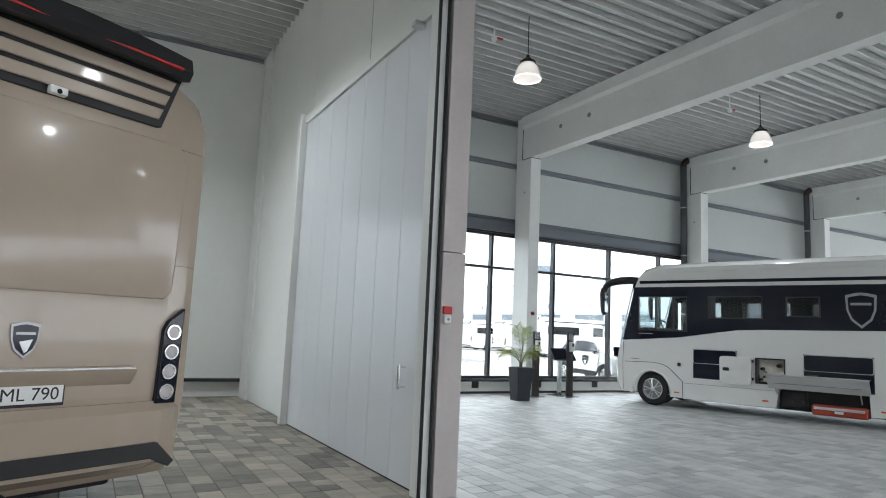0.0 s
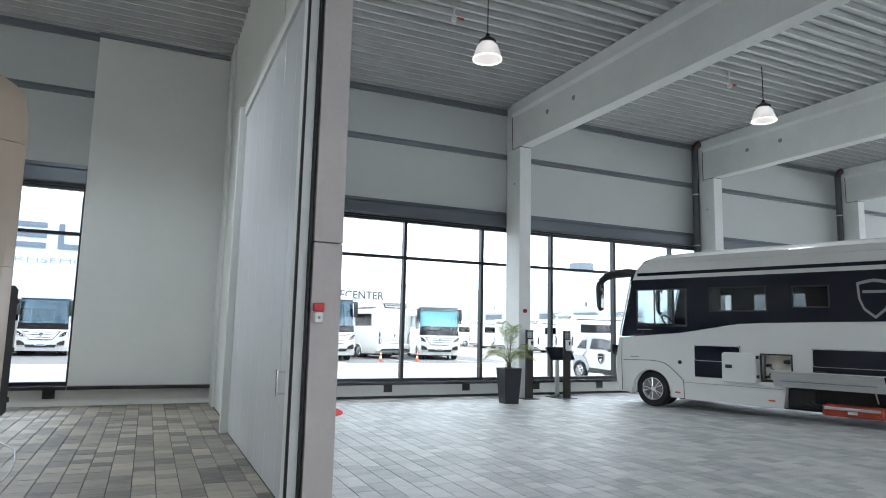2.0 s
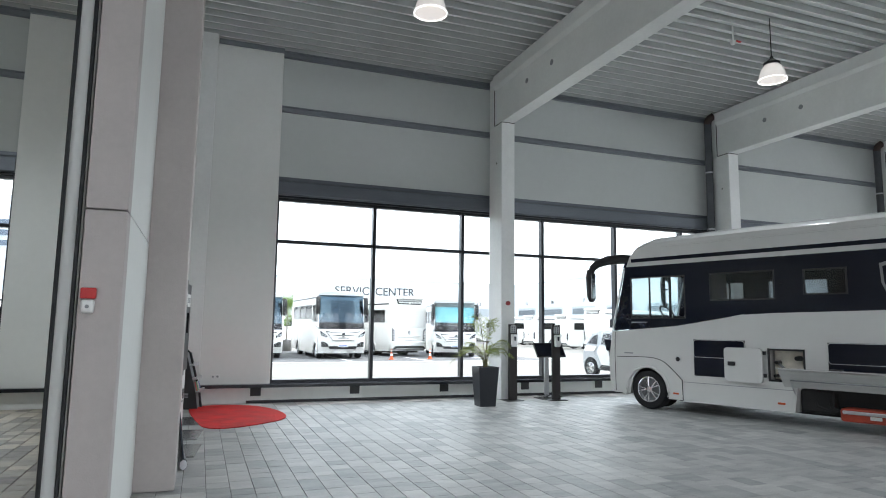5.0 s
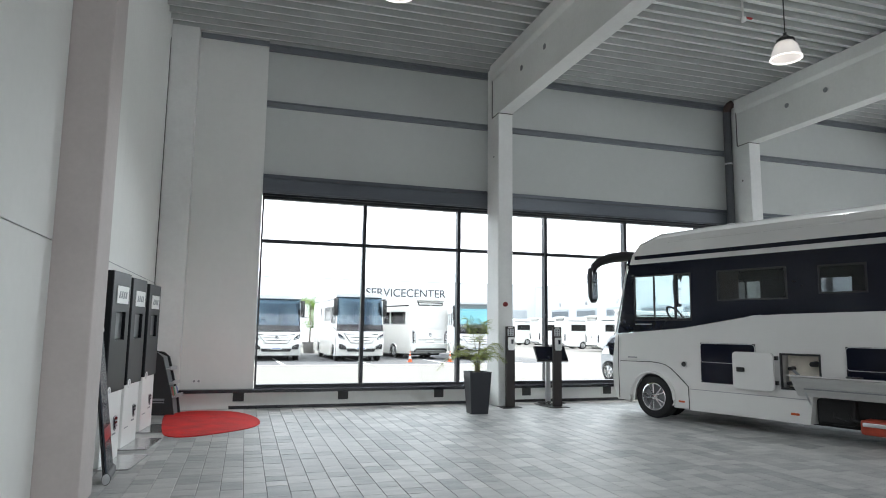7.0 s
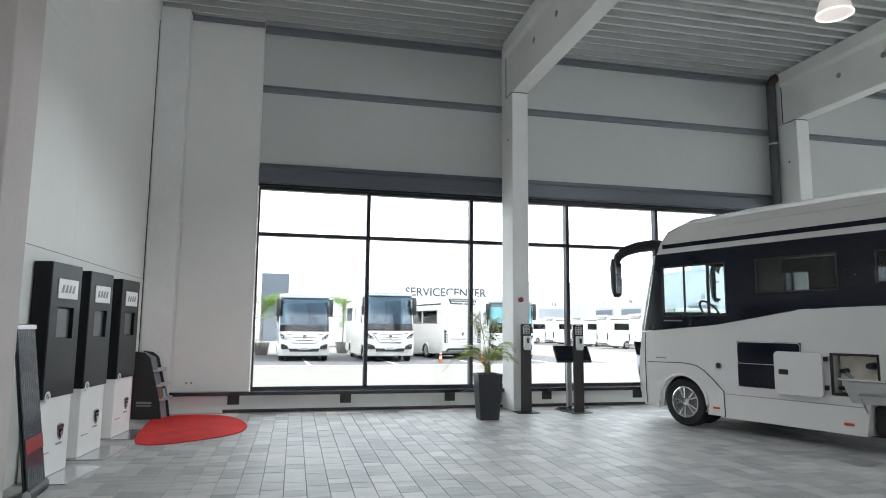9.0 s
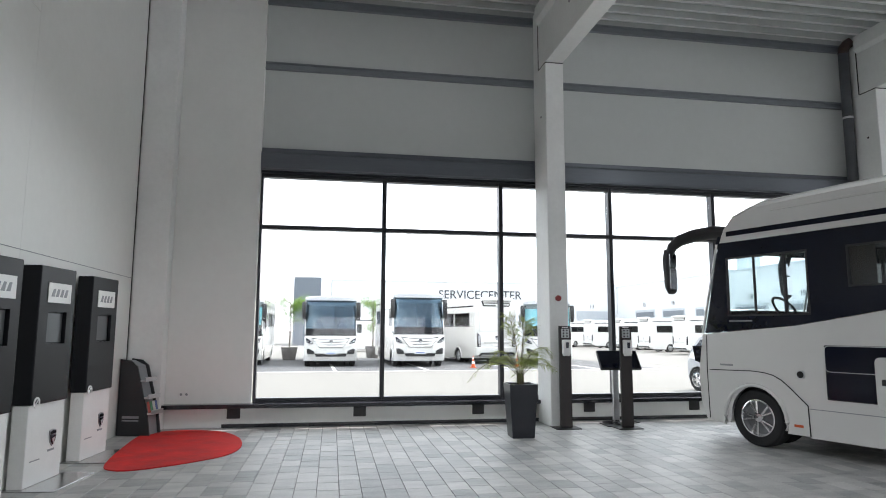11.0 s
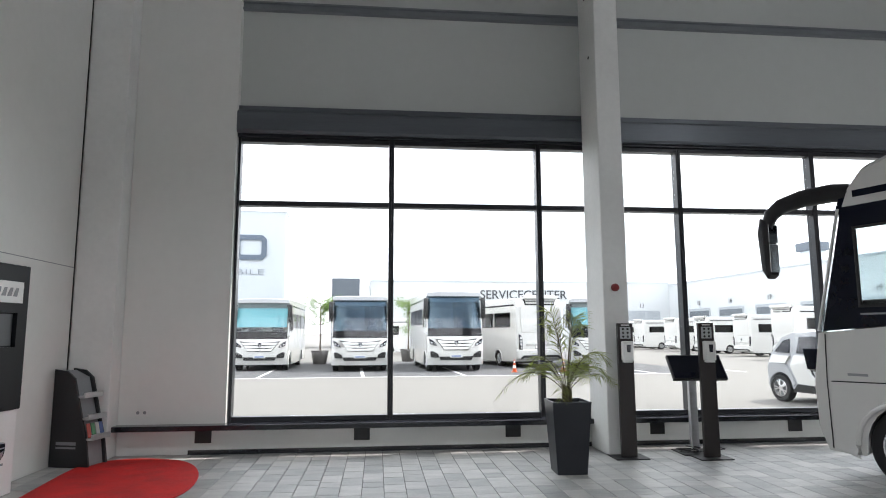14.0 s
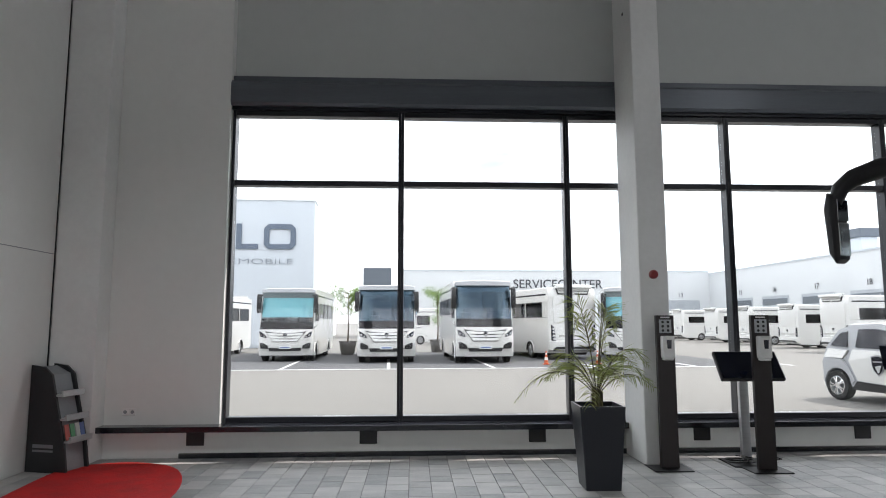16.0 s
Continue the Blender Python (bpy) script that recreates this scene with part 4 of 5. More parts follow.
part("cord", sweep(bmesh.new(), [(-4.95, -3.9, 0.012), (-4.85, -4.14, 0.008), (-4.63, -4.7, 0.008), (-4.52, -5.4, 0.008), (-4.47, -6.0, 0.008), (-4.47, -6.35, 0.008), (-4.55, -6.52, 0.008), (-4.75, -6.58, 0.008), (-5.1, -6.5, 0.008), (-5.4, -6.6, 0.008)], [0.008] * 10, seg=8), WHITE_PLASTIC, lead, smooth=True)


# ---- outside ----
slab("ground", ASPHALT, "pale worn asphalt yard", (-400, 400, 0.31, 900, -0.3, -0.05), category="ground")
LOT = pose(4.935, 16.581, 0, 0, 0, 2.2) @ Matrix.Diagonal((0.96, 0.96, 1, 1)) @ pose(-5.75, -17.6, 0)
SITE = pose(1.127, 58.367, 0, 0, 0, 1.71) @ Matrix.Scale(0.955, 4) @ pose(-3.6, -62.0, 0)
lot = [slab("parking", ASPHALT_DARK, "darker asphalt of the parking row", (-24, 16, 15.2, 27.5, -0.09, -0.044), category="parking")]
for i in range(10):
    x = -16.8 + 3.75 * i
    lot.append(slab("road_marking", LINE, "white painted parking line", (x - 0.06, x + 0.06, 15.3, 21.0, -0.1, -0.040), category="marking"))
lot.append(slab("road_marking", LINE, "white painted edge line of the parking row", (-24, 16, 15.05, 15.18, -0.1, -0.040), category="marking"))
for ob in lot:
    ob.matrix_world = LOT

BLIND = mat("turquoise_screen", (0.20, 0.50, 0.54), 0.35, vary=0.1, scale=1)
coach, _ = motorhome("motorhome", "white parked motorhome with silver grille facing the showroom", pose(1.18, 17.154, -0.05, 0, 0, 182.3) @ Matrix.Scale(0.95, 4), length=7.6, windows=((2.0, 3.5, 1.85, 2.55), (3.62, 5.0, 1.85, 2.55), (5.12, 6.9, 1.85, 2.55)), axle=5.5, tall=True, group="parked motorhomes")
coach_b, _ = motorhome("motorhome", "white parked motorhome with a turquoise windscreen cover", pose(-2.892, 18.253, -0.05, 0, 0, 180.4) @ Matrix.Scale(0.93, 4), length=7.6, windows=((2.0, 3.5, 1.85, 2.55), (3.62, 5.0, 1.85, 2.55), (5.12, 6.9, 1.85, 2.55)), axle=5.5, tall=True, blind=BLIND, group="parked motorhomes")
copy_thing(coach, pose(4.935, 16.581, -0.05, 0, 0, 182.7) @ Matrix.Diagonal((1.0, 1.0, 1.05, 1)))
copy_thing(coach_b, pose(11.02, 17.635, -0.05, 0, 0, 166) @ Matrix.Scale(1.01, 4))
copy_thing(coach, pose(-7.662, 20.374, -0.05, 0, 0, 178) @ Matrix.Scale(0.93, 4))
copy_thing(coach_b, pose(-11.232, 18.344, -0.05, 0, 0, 152) @ Matrix.Scale(0.92, 4))
rear = copy_thing(coach, pose(7.15, 25.803, -0.05, 0, 0, 14.1) @ Matrix.Scale(0.99, 4))
tagged(rear, "white parked motorhome turned with its rear to the showroom")
depot, _ = motorhome("motorhome", "white motorhome with one long dark side window by the service halls", SITE @ pose(33.0, 25.5, -0.05, 0, 0, -88) @ Matrix.Scale(0.93, 4), length=7.6, windows=((3.4, 6.9, 1.85, 2.5),), axle=5.5, tall=True, group="depot motorhomes")
for x, y, a in ((31.5, 54.5, -62), (34.0, 48.5, -86), (34.0, 42.5, -86), (33.6, 36.8, -88), (33.3, 31.2, -88), (3.9, 41, 88)):
    copy_thing(depot, SITE @ pose(x, y, -0.05, 0, 0, a) @ Matrix.Scale(0.93, 4))


def small_car():
    """A two-seat city car: white panels on a dark safety cell."""
    v = thing("small_car", "tiny white and black two-seat city car parked in the yard", "car", m=pose(11.70, 4.22, -0.05, 0, 0, -80.8))
    cell = [(-1.30, 0.35), (-1.33, 0.75), (-1.25, 1.05), (-1.02, 1.42), (-0.7, 1.53), (0.0, 1.55), (0.35, 1.48), (0.85, 1.05), (1.2, 0.92), (1.33, 0.7), (1.33, 0.35), (1.2, 0.22)]
    for c in (0.93, -0.93):
        cell += [(c + 0.34 * math.cos(t), 0.3 + 0.34 * math.sin(t)) for t in np.linspace(0, math.pi, 9)]
    cell += [(-1.28, 0.25)]
    wid = [-0.83, -0.81, -0.74, -0.4, 0, 0.4, 0.74, 0.81, 0.83]

    def warp(y, s, z):
        a = abs(y) / 0.83
        return (s * (1 - 0.05 * a ** 6), y * (1 - 0.24 * max(0, (z - 0.85) / 0.7)), z - 0.03 * a ** 6 * (z > 1.3))

    part("body", loft(bmesh.new(), cell, wid, warp), mat("silver_paint", (0.40, 0.41, 0.43), 0.25, vary=0.03, coat=0.5), v, smooth=True)
    for sy in (-1, 1):
        lean = lambda p: warp(sy * 0.83, *p)
        def plate(pts, out, material, name):
            bm = bmesh.new()
            f = bm.faces.new([bm.verts.new(Vector(lean(p)) + Vector((0, sy * out, 0))) for p in pts])
            g = bmesh.ops.extrude_face_region(bm, geom=[f])["geom"]
            bmesh.ops.translate(bm, verts=[q for q in g if isinstance(q, bmesh.types.BMVert)], vec=(0, -sy * 0.05, 0))
            bmesh.ops.recalc_face_normals(bm, faces=bm.faces[:])
            return part(name, bm, material, v)
        plate([(-0.42, 0.42), (0.62, 0.38), (0.72, 0.9), (0.70, 1.0), (-0.55, 1.02), (-0.62, 0.8)], 0.02, WHITE_GEL, "door")
        plate([(0.75, 0.72), (1.24, 0.62), (1.2, 0.86), (0.85, 1.0), (0.76, 1.0)], 0.02, WHITE_GEL, "wing")
        plate([(-0.5, 1.06), (0.72, 1.04), (0.34, 1.40), (-0.1, 1.45), (-0.5, 1.44)], 0.008, BLACK_GLOSS, "side_window")
        plate([(-1.15, 1.08), (-0.72, 1.06), (-0.75, 1.4), (-0.95, 1.36)], 0.008, BLACK_GLOSS, "quarter_window")
        plate([(-1.27, 0.84), (-0.78, 0.84), (-0.68, 1.0), (-1.18, 1.02)], 0.015, WHITE_GEL, "rear_quarter")
        plate([(-0.58, 0.24), (0.58, 0.24), (0.60, 0.37), (-0.44, 0.41)], 0.014, BLACK_PLASTIC, "sill")
        plate([(-1.29, 0.34), (-1.31, 0.74), (-1.2, 0.83), (-0.78, 0.82), (-0.62, 0.66), (-0.48, 0.42), (-0.58, 0.34)] + [(-0.93 + 0.35 * math.cos(t), 0.3 + 0.35 * math.sin(t)) for t in np.linspace(0.15, math.pi - 0.15, 9)], 0.018, MATS["silver_paint"], "rear_arch")
        for c in (0.93, -0.93):
            w = wheel(v, 0, 0, r=0.29, side=-1, width=0.19)
            w.matrix_basis = pose(c, sy * 0.73, 0.29, 0, 0, 90 if sy < 0 else -90)
        mr = part("door_mirror", box(bmesh.new(), 0.48, 0.62, sy * 0.82, sy * 0.98, 0.98, 1.12, bevel=0.04, seg=3), BLACK_PLASTIC, v, smooth=True)
        part("rear_lamp", box(bmesh.new(), -1.33, -1.24, sy * 0.56, sy * 0.70, 0.82, 0.96, bevel=0.03), mat("dull_red", (0.22, 0.02, 0.02), 0.4), v)
    shield(v, pose(0.1, -0.856, 0.74), 0.3, 0.4)
    part("rear_bumper", box(bmesh.new(), -1.36, -1.2, -0.7, 0.7, 0.3, 0.62, bevel=0.04, seg=3), BLACK_PLASTIC, v, smooth=True)
    part("roof_panel", loft(bmesh.new(), [(-0.9, 1.5), (-0.7, 1.54), (0.0, 1.562), (0.36, 1.49), (0.3, 1.48), (-0.7, 1.5)], [k * 0.85 for k in wid], warp), WHITE_GEL, v)


small_car()


def cone(x, y):
    v = thing("traffic_cone", "orange and white traffic cone", "cone", "traffic cones", m=pose(x, y, -0.04) @ Matrix.Scale(0.64, 4))
    part("base", box(bmesh.new(), -0.19, 0.19, -0.19, 0.19, 0, 0.035, bevel=0.01), ORANGE, v)
    for i, (z0, z1, m) in enumerate(((0.036, 0.25, ORANGE), (0.2505, 0.42, WHITE_PLASTIC), (0.4205, 0.56, ORANGE), (0.5605, 0.66, WHITE_PLASTIC), (0.6605, 0.76, ORANGE))):
        r = lambda z: 0.14 - 0.145 * z
        part("band", lathe(bmesh.new(), [(r(z0), z0), (r(z1), z1), (0.0, z1 - 0.002)], seg=20), m, v, smooth=True)


cone(7.105, 15.94)
cone(9.07, 16.07)


def tub_tree(x, y, h, seed):
    """A young tree in a tub: trunk, limbs and a loose crown of small leaves."""
    r = random.Random(seed)
    pot = thing("tree_tub", "round dark tub holding a young tree", "planter", "tree tubs", m=pose(x, y, -0.05))
    part("tub", lathe(bmesh.new(), [(0.0, 0.0), (0.32, 0.0), (0.42, 0.62), (0.44, 0.62), (0.44, 0.66), (0.38, 0.66), (0.36, 0.58), (0.0, 0.58)], seg=28), mat("tub_grey", (0.18, 0.17, 0.16), 0.8, vary=0.2, scale=5), pot, smooth=True)
    v = thing("tree", "young green tree with a loose leafy crown", "tree", "young trees", m=pose(x, y, 0.53))
    bm = bmesh.new()
    sweep(bm, [(0, 0, 0), (0.02, 0.01, h * 0.3), (-0.02, 0.02, h * 0.65), (0.02, 0, h * 0.92)], [0.05, 0.04, 0.028, 0.01], seg=8)
    tips = []
    for i in range(16):
        z = h * r.uniform(0.3, 0.85)
        a = r.uniform(0, 6.28)
        k = h * 0.3 * r.uniform(0.5, 1.0)
        tip = Vector((math.cos(a) * k, math.sin(a) * k, z + h * r.uniform(0.05, 0.2)))
        sweep(bm, [(0, 0, z), tuple(tip * 0.5 + Vector((0, 0, z * 0.5))), tuple(tip)], [0.02, 0.012, 0.005], seg=5)
        tips.append((Vector((0, 0, z)), tip))
    part("trunk", bm, STEM_BARK, v)
    bm = bmesh.new()
    for i in range(2600):
        a, b = r.choice(tips)
        c = a.lerp(b, r.uniform(0.35, 1.15)) + Vector((r.gauss(0, 0.13), r.gauss(0, 0.13), r.gauss(0, 0.12)))
        n = Vector((r.gauss(0, 1), r.gauss(0, 1), r.gauss(0, 1))).normalized()
        u = n.orthogonal().normalized() * r.uniform(0.025, 0.05)
        w = n.cross(u).normalized() * r.uniform(0.015, 0.03)
        bm.faces.new([bm.verts.new(c + q) for q in (-u, w, u, -w)])
    tagged(part("crown", bm, TREE_LEAF, v), kind="stuff")


STEM_BARK = mat("bark", (0.12, 0.09, 0.06), 0.9, vary=0.3, scale=12)
TREE_LEAF = mat("tree_leaf", (0.10, 0.17, 0.04), 0.55, vary=0.3, scale=3, rand=0.5, second=(0.05, 0.09, 0.02), island=True)
leafy(TREE_LEAF, (0.22, 0.36, 0.06))
tub_tree(-0.973, 23.93, 2.85, 3)
tub_tree(3.50, 26.0, 2.95, 5)

# brand hall with its sign wall
hall = thing("brand_hall", "tall light grey clad hall with large blue-grey sign shapes", "building", m=pose(-3.995, 32.414, -0.05, 0, 0, 3.0) @ Matrix.Scale(0.922, 4))
part("wall", box(bmesh.new(), -40, 0, 0, 2.2, 0, 9.95, bevel=0.03), CLADDING, hall)
part("parapet", box(bmesh.new(), -40.05, 0.05, -0.05, 2.25, 9.951, 10.05), SILVER, hall)
SIGN_PALE = mat("sign_pale_grey", (0.20, 0.225, 0.26), 0.5, vary=0.04)
SIGN = mat("sign_blue_grey", (0.10, 0.13, 0.175), 0.5, vary=0.04)
zc, hh, k = 7.46, 0.86, 0.35
# plain sign shapes: a ring, an angle and stacks of bars
for i, (x0, x1) in enumerate(((-3.35, -1.24), (-5.18, -3.72), (-7.72, -5.85), (-10.25, -8.35), (-12.9, -10.8), (-15.9, -13.4))):
    bm = bmesh.new()
    if i in (0, 4):
        prism(bm, [(x0, zc - hh + 0.3), (x0 + 0.3, zc - hh), (x1 - 0.3, zc - hh), (x1, zc - hh + 0.3), (x1, zc - 0.0), (x1 - k, zc), (x1 - k, zc - hh + k + 0.1), (x1 - k - 0.1, zc - hh + k), (x0 + k + 0.1, zc - hh + k), (x0 + k, zc - hh + k + 0.1), (x0 + k, zc), (x0, zc)], "y", -0.12, -0.02)
        prism(bm, [(x0, zc), (x0 + k, zc), (x0 + k, zc + hh - k - 0.1), (x0 + k + 0.1, zc + hh - k), (x1 - k - 0.1, zc + hh - k), (x1 - k, zc + hh - k - 0.1), (x1 - k, zc), (x1, zc), (x1, zc + hh - 0.3), (x1 - 0.3, zc + hh), (x0 + 0.3, zc + hh), (x0, zc + hh - 0.3)], "y", -0.12, -0.02)
    elif i == 1:
        box(bm, x0, x0 + k, -0.12, -0.02, zc - hh + k, zc + hh)
        box(bm, x0, x1, -0.12, -0.02, zc - hh, zc - hh + k)
    else:
        for q in (-hh, -k / 2, hh - k):
            box(bm, x0, x1, -0.12, -0.02, zc + q, zc + q + k)
    part("sign_shape", bm, SIGN, hall)
words("sign_text", "REISEMOBILE", 0.55, SIGN_PALE, Matrix.Translation((-4.47, -0.04, 5.76)) @ Matrix.Rotation(radians(90), 4, "X") @ Matrix.Diagonal((2.0, 1, 1, 1)), hall, depth=0.02, bold=-0.012)
annex = thing("annex", "low white annex with a row of dark windows", "building", m=SITE @ pose(-4.6, 49.3, -0.05))
part("wall", box(bmesh.new(), -14, 0, 0, 26, 0, 5.6), CLADDING_PALE, annex)
for i in range(6):
    part("window", box(bmesh.new(), -0.02, 0.03, 1.5 + 4 * i, 4.2 + 4 * i, 3.6, 4.7), BLACK_GLOSS, annex)

# service centre
service = thing("service_centre", "long pale service hall with lettering", "building", m=SITE @ pose(3.6, 62.0, -0.05))
part("wall", box(bmesh.new(), 0, 34.4, 0, 20, 0, 7.15), CLADDING_PALE, service)
part("parapet", box(bmesh.new(), -0.05, 34.4, -0.06, 20, 7.151, 7.3), CLADDING, service)
LETTER = mat("sign_charcoal", (0.05, 0.055, 0.065), 0.5)
words("lettering", "SERVICECENTER", 1.38, LETTER, Matrix.Translation((17.1, -0.04, 5.72)) @ Matrix.Rotation(radians(90), 4, "X") @ Matrix.Diagonal((0.99, 1, 1, 1)), service, depth=0.02, bold=0.01)
block = thing("plant_block", "dark grey clad block beside the service hall", "building", m=SITE @ pose(-0.5, 60.0, -0.05))
part("wall", box(bmesh.new(), 0, 2.9, 0, 8, 0, 7.3), mat("dark_cladding", (0.11, 0.13, 0.155), 0.5), block)
wing = thing("service_wing", "long pale service hall with numbered workshop gates", "building", m=SITE @ pose(38.0, 62.0, -0.05))
part("wall", box(bmesh.new(), 0.01, 20, -80, 19.9, 0, 6.9), CLADDING_PALE, wing)
part("parapet", box(bmesh.new(), -0.06, 20, -80, 0, 6.901, 7.05), CLADDING, wing)
GATE = mat("workshop_gate", (0.42, 0.45, 0.48), 0.45, vary=0.1)
for k, (num, y) in enumerate((("15", -6.5), ("16", -12.3), ("17", -18.3), ("18", -24.3), ("19", -30.3), ("20", -36.3))):
    g = part("gate", box(bmesh.new(), -0.04, 0.008, y - 2.1, y + 2.1, 0, 4.0), GATE, wing)
    for j in range(4):
        part("gate_window", box(bmesh.new(), -0.06, -0.041, y - 1.9, y + 1.9, 0.35 + j * 0.93, 0.95 + j * 0.93), mat("gate_glass", (0.16, 0.18, 0.2), 0.15), g)
    words("gate_number", num, 0.66, LETTER, pose(-0.05, y, 4.55, 90, 0, -90), wing, depth=0.01)
g = part("gate", box(bmesh.new(), 29, 33.2, -0.04, -0.002, 0, 4.0), GATE, service)
words("gate_number", "13", 0.66, LETTER, pose(31, -0.05, 4.55, 90, 0, 0), service, depth=0.01)
chim = part("chimney", box(bmesh.new(), 7.2, 8.8, -14.5, -12.9, 6.9, 9.3, bevel=0.05), CLADDING, wing)
part("chimney_cap", box(bmesh.new(), 6.95, 9.05, -14.75, -12.65, 9.3, 10.15, bevel=0.1), mat("dark_cladding", (0.11, 0.13, 0.155), 0.5), chim)

# ---- lamps ----
SHADE = glow("acrylic_shade", (0.82, 0.79, 0.76), 0.12)
SHADE.node_tree.nodes["Principled BSDF"].inputs["Alpha"].default_value = 0.66
BULB = glow("lit_diffuser", (1.0, 0.93, 0.82), 0.5)
RIM = glow("lit_acrylic_rim", (1.0, 0.95, 0.9), 0.42)


def pendant(x, y):
    """A bell-shaped acrylic high-bay pendant on a rod, switched on."""
    v = thing("pendant_lamp", "lit bell-shaped clear acrylic pendant lamp with a black cap", "lamp", "hall pendants", m=pose(x, y, 6.06))
    prof = [(0.235, 0.0), (0.245, 0.012), (0.235, 0.03), (0.215, 0.12), (0.18, 0.22), (0.13, 0.285)]
    inner = [(r - 0.012, h) for r, h in prof[::-1]]
    sh = part("shade", lathe(bmesh.new(), prof + inner + prof[:1], seg=40), SHADE, v, "clear ribbed acrylic shade", smooth=True)
    sh.visible_shadow = False
    rim = part("shade_rim", lathe(bmesh.new(), [(0.232, -0.008), (0.25, -0.008), (0.25, 0.014), (0.232, 0.014), (0.232, -0.008)], seg=40), RIM, v, smooth=True)
    rim.visible_shadow = False
    part("cap", lathe(bmesh.new(), [(0.0, 0.40), (0.05, 0.40), (0.09, 0.36), (0.14, 0.33), (0.145, 0.285), (0.0, 0.285)], seg=32), BLACK_PLASTIC, v, smooth=True)
    di = part("diffuser", lathe(bmesh.new(), [(0.0, 0.28), (0.1, 0.28), (0.125, 0.24), (0.12, 0.18), (0.0, 0.16)], seg=28), BULB, v, smooth=True)
    di.visible_shadow = False
    part("rod", rod(bmesh.new(), (0, 0, 0.4), (0, 0, CEIL - 6.06 + 0.05), 0.009, seg=8), DARK, v)
    part("hook", lathe(bmesh.new(), [(0.03, 0.40), (0.03, 0.45), (0.0, 0.45)], seg=12), DARK, v)
    return v


for x in (1.55, 8.18, 14.8, 21.4, -5.3, -10.8):
    for y in (-4.85, -14.0):
        pendant(x, y)
        lamp = new("pendant_light", bpy.data.lights.new("pendant_light", "SPOT"))
        lamp.data.spot_size, lamp.data.spot_blend = radians(130 if 0 < x < 2 and y > -9 else 165), 0.6
        lamp.data.energy, lamp.data.color, lamp.data.shadow_soft_size = (66 if x < 0 else 98) if y < -9 else (110 if x < 0 else 115 if x < 2 else 75), (0.94, 1.0, 1.02), 0.14
        lamp.location = (x, y, 6.0)


# ---- things on the showroom floor ----
def kiosk(x, y, turn, ring_low):
    """A slim two-tone info pillar: white foot, black head with a label and a recessed screen."""
    v = thing("display_kiosk", "tall black and white display pillar with a small recessed screen", "kiosk", "display pillars", m=pose(x, y, 0, 0, 0, turn))
    part("base_plate", box(bmesh.new(), -0.40, 0.42, -0.30, 0.2, 0.0, 0.012, bevel=0.004), mat("brushed_plate", (0.5, 0.5, 0.5), 0.22, metal=0.8, vary=0.1), v, "flat brushed steel floor plate")
    part("foot", box(bmesh.new(), -0.33, 0.33, 0.02, 0.17, 0.0125, 0.779, bevel=0.008), WHITE_PLASTIC, v, "white lower panel")
    head = part("head", box(bmesh.new(), -0.34, 0.34, 0.0, 0.18, 0.78, 2.13, bevel=0.012), mat("matt_black_panel", (0.006, 0.007, 0.009), 0.38, vary=0.1, scale=2, spec=0.22), v, "matt black upper panel")
    carve(head, (-0.17, 0.19, -0.1, 0.04, 1.36, 1.68))
    part("screen", box(bmesh.new(), -0.155, 0.175, 0.034, 0.039, 1.375, 1.665), mat("screen_grey", (0.07, 0.075, 0.08), 0.3), head)
    lab = part("label_plate", box(bmesh.new(), -0.2, 0.24, -0.008, -0.0005, 1.77, 1.97, bevel=0.002), WHITE_PLASTIC, head)
    for i in range(4):
        part("label_bar", prism(bmesh.new(), [(-0.15 + 0.08 * i, 1.83), (-0.09 + 0.08 * i, 1.83), (-0.07 + 0.08 * i, 1.91), (-0.11 + 0.08 * i, 1.91)], "y", -0.010, -0.0085), GREY_PLASTIC, lab)
    rg = part("ring_emblem", lathe(bmesh.new(), [(0.035, -0.006), (0.055, -0.006), (0.055, 0.0), (0.035, 0.0), (0.035, -0.006)], (-0.25, -0.004, 0.80), "y", seg=28), WHITE_PLASTIC, v, "white ring emblem")
    part("emblem_bar", rod(bmesh.new(), (-0.272, -0.006, 0.775), (-0.228, -0.006, 0.825), 0.006, seg=6), SILVER, rg)
    shield(v, pose(0.12, 0.019, 0.42, 0, 0, 0), 0.12, 0.17)
    part("name_bars", box(bmesh.new(), 0.06, 0.18, 0.0155, 0.0195, 0.29, 0.31), GREY_PLASTIC, v)
    part("name_bars", box(bmesh.new(), -0.25, -0.08, 0.0155, 0.0195, 0.24, 0.25), GREY_PLASTIC, v)
    return v


for x, y in ((-1.591, -4.80), (-1.57, -3.645), (-1.547, -2.328)):
    kiosk(x, y, 84, 0)

# ribbed sample panel leaning by the column
v = thing("sample_panel", "ribbed glossy dark sample panel on a black foot by the pillars", "display", m=pose(-1.646, -5.641, 0, 0, 0, 93.9) @ Matrix.Diagonal((1, 0.72, 1, 1)))
bm = bmesh.new()
for i in range(9):
    a = -0.24 + 0.0535 * i
    prism(bm, [(-0.28, 0.1), (-0.255, 0.1), (0.0, 1.46), (-0.025, 1.46)], "x", a, a + 0.047, bevel=0.005)
part("ribs", bm, mat("ribbed_gloss", (0.05, 0.06, 0.075), 0.16, metal=0.0, vary=0.2, scale=1.2, stretch=(1, 1, 2)), v)
part("backing", prism(bmesh.new(), [(-0.254, 0.05), (-0.23, 0.05), (0.02, 1.47), (-0.0, 1.47)], "x", -0.25, 0.25), BLACK_PLASTIC, v)
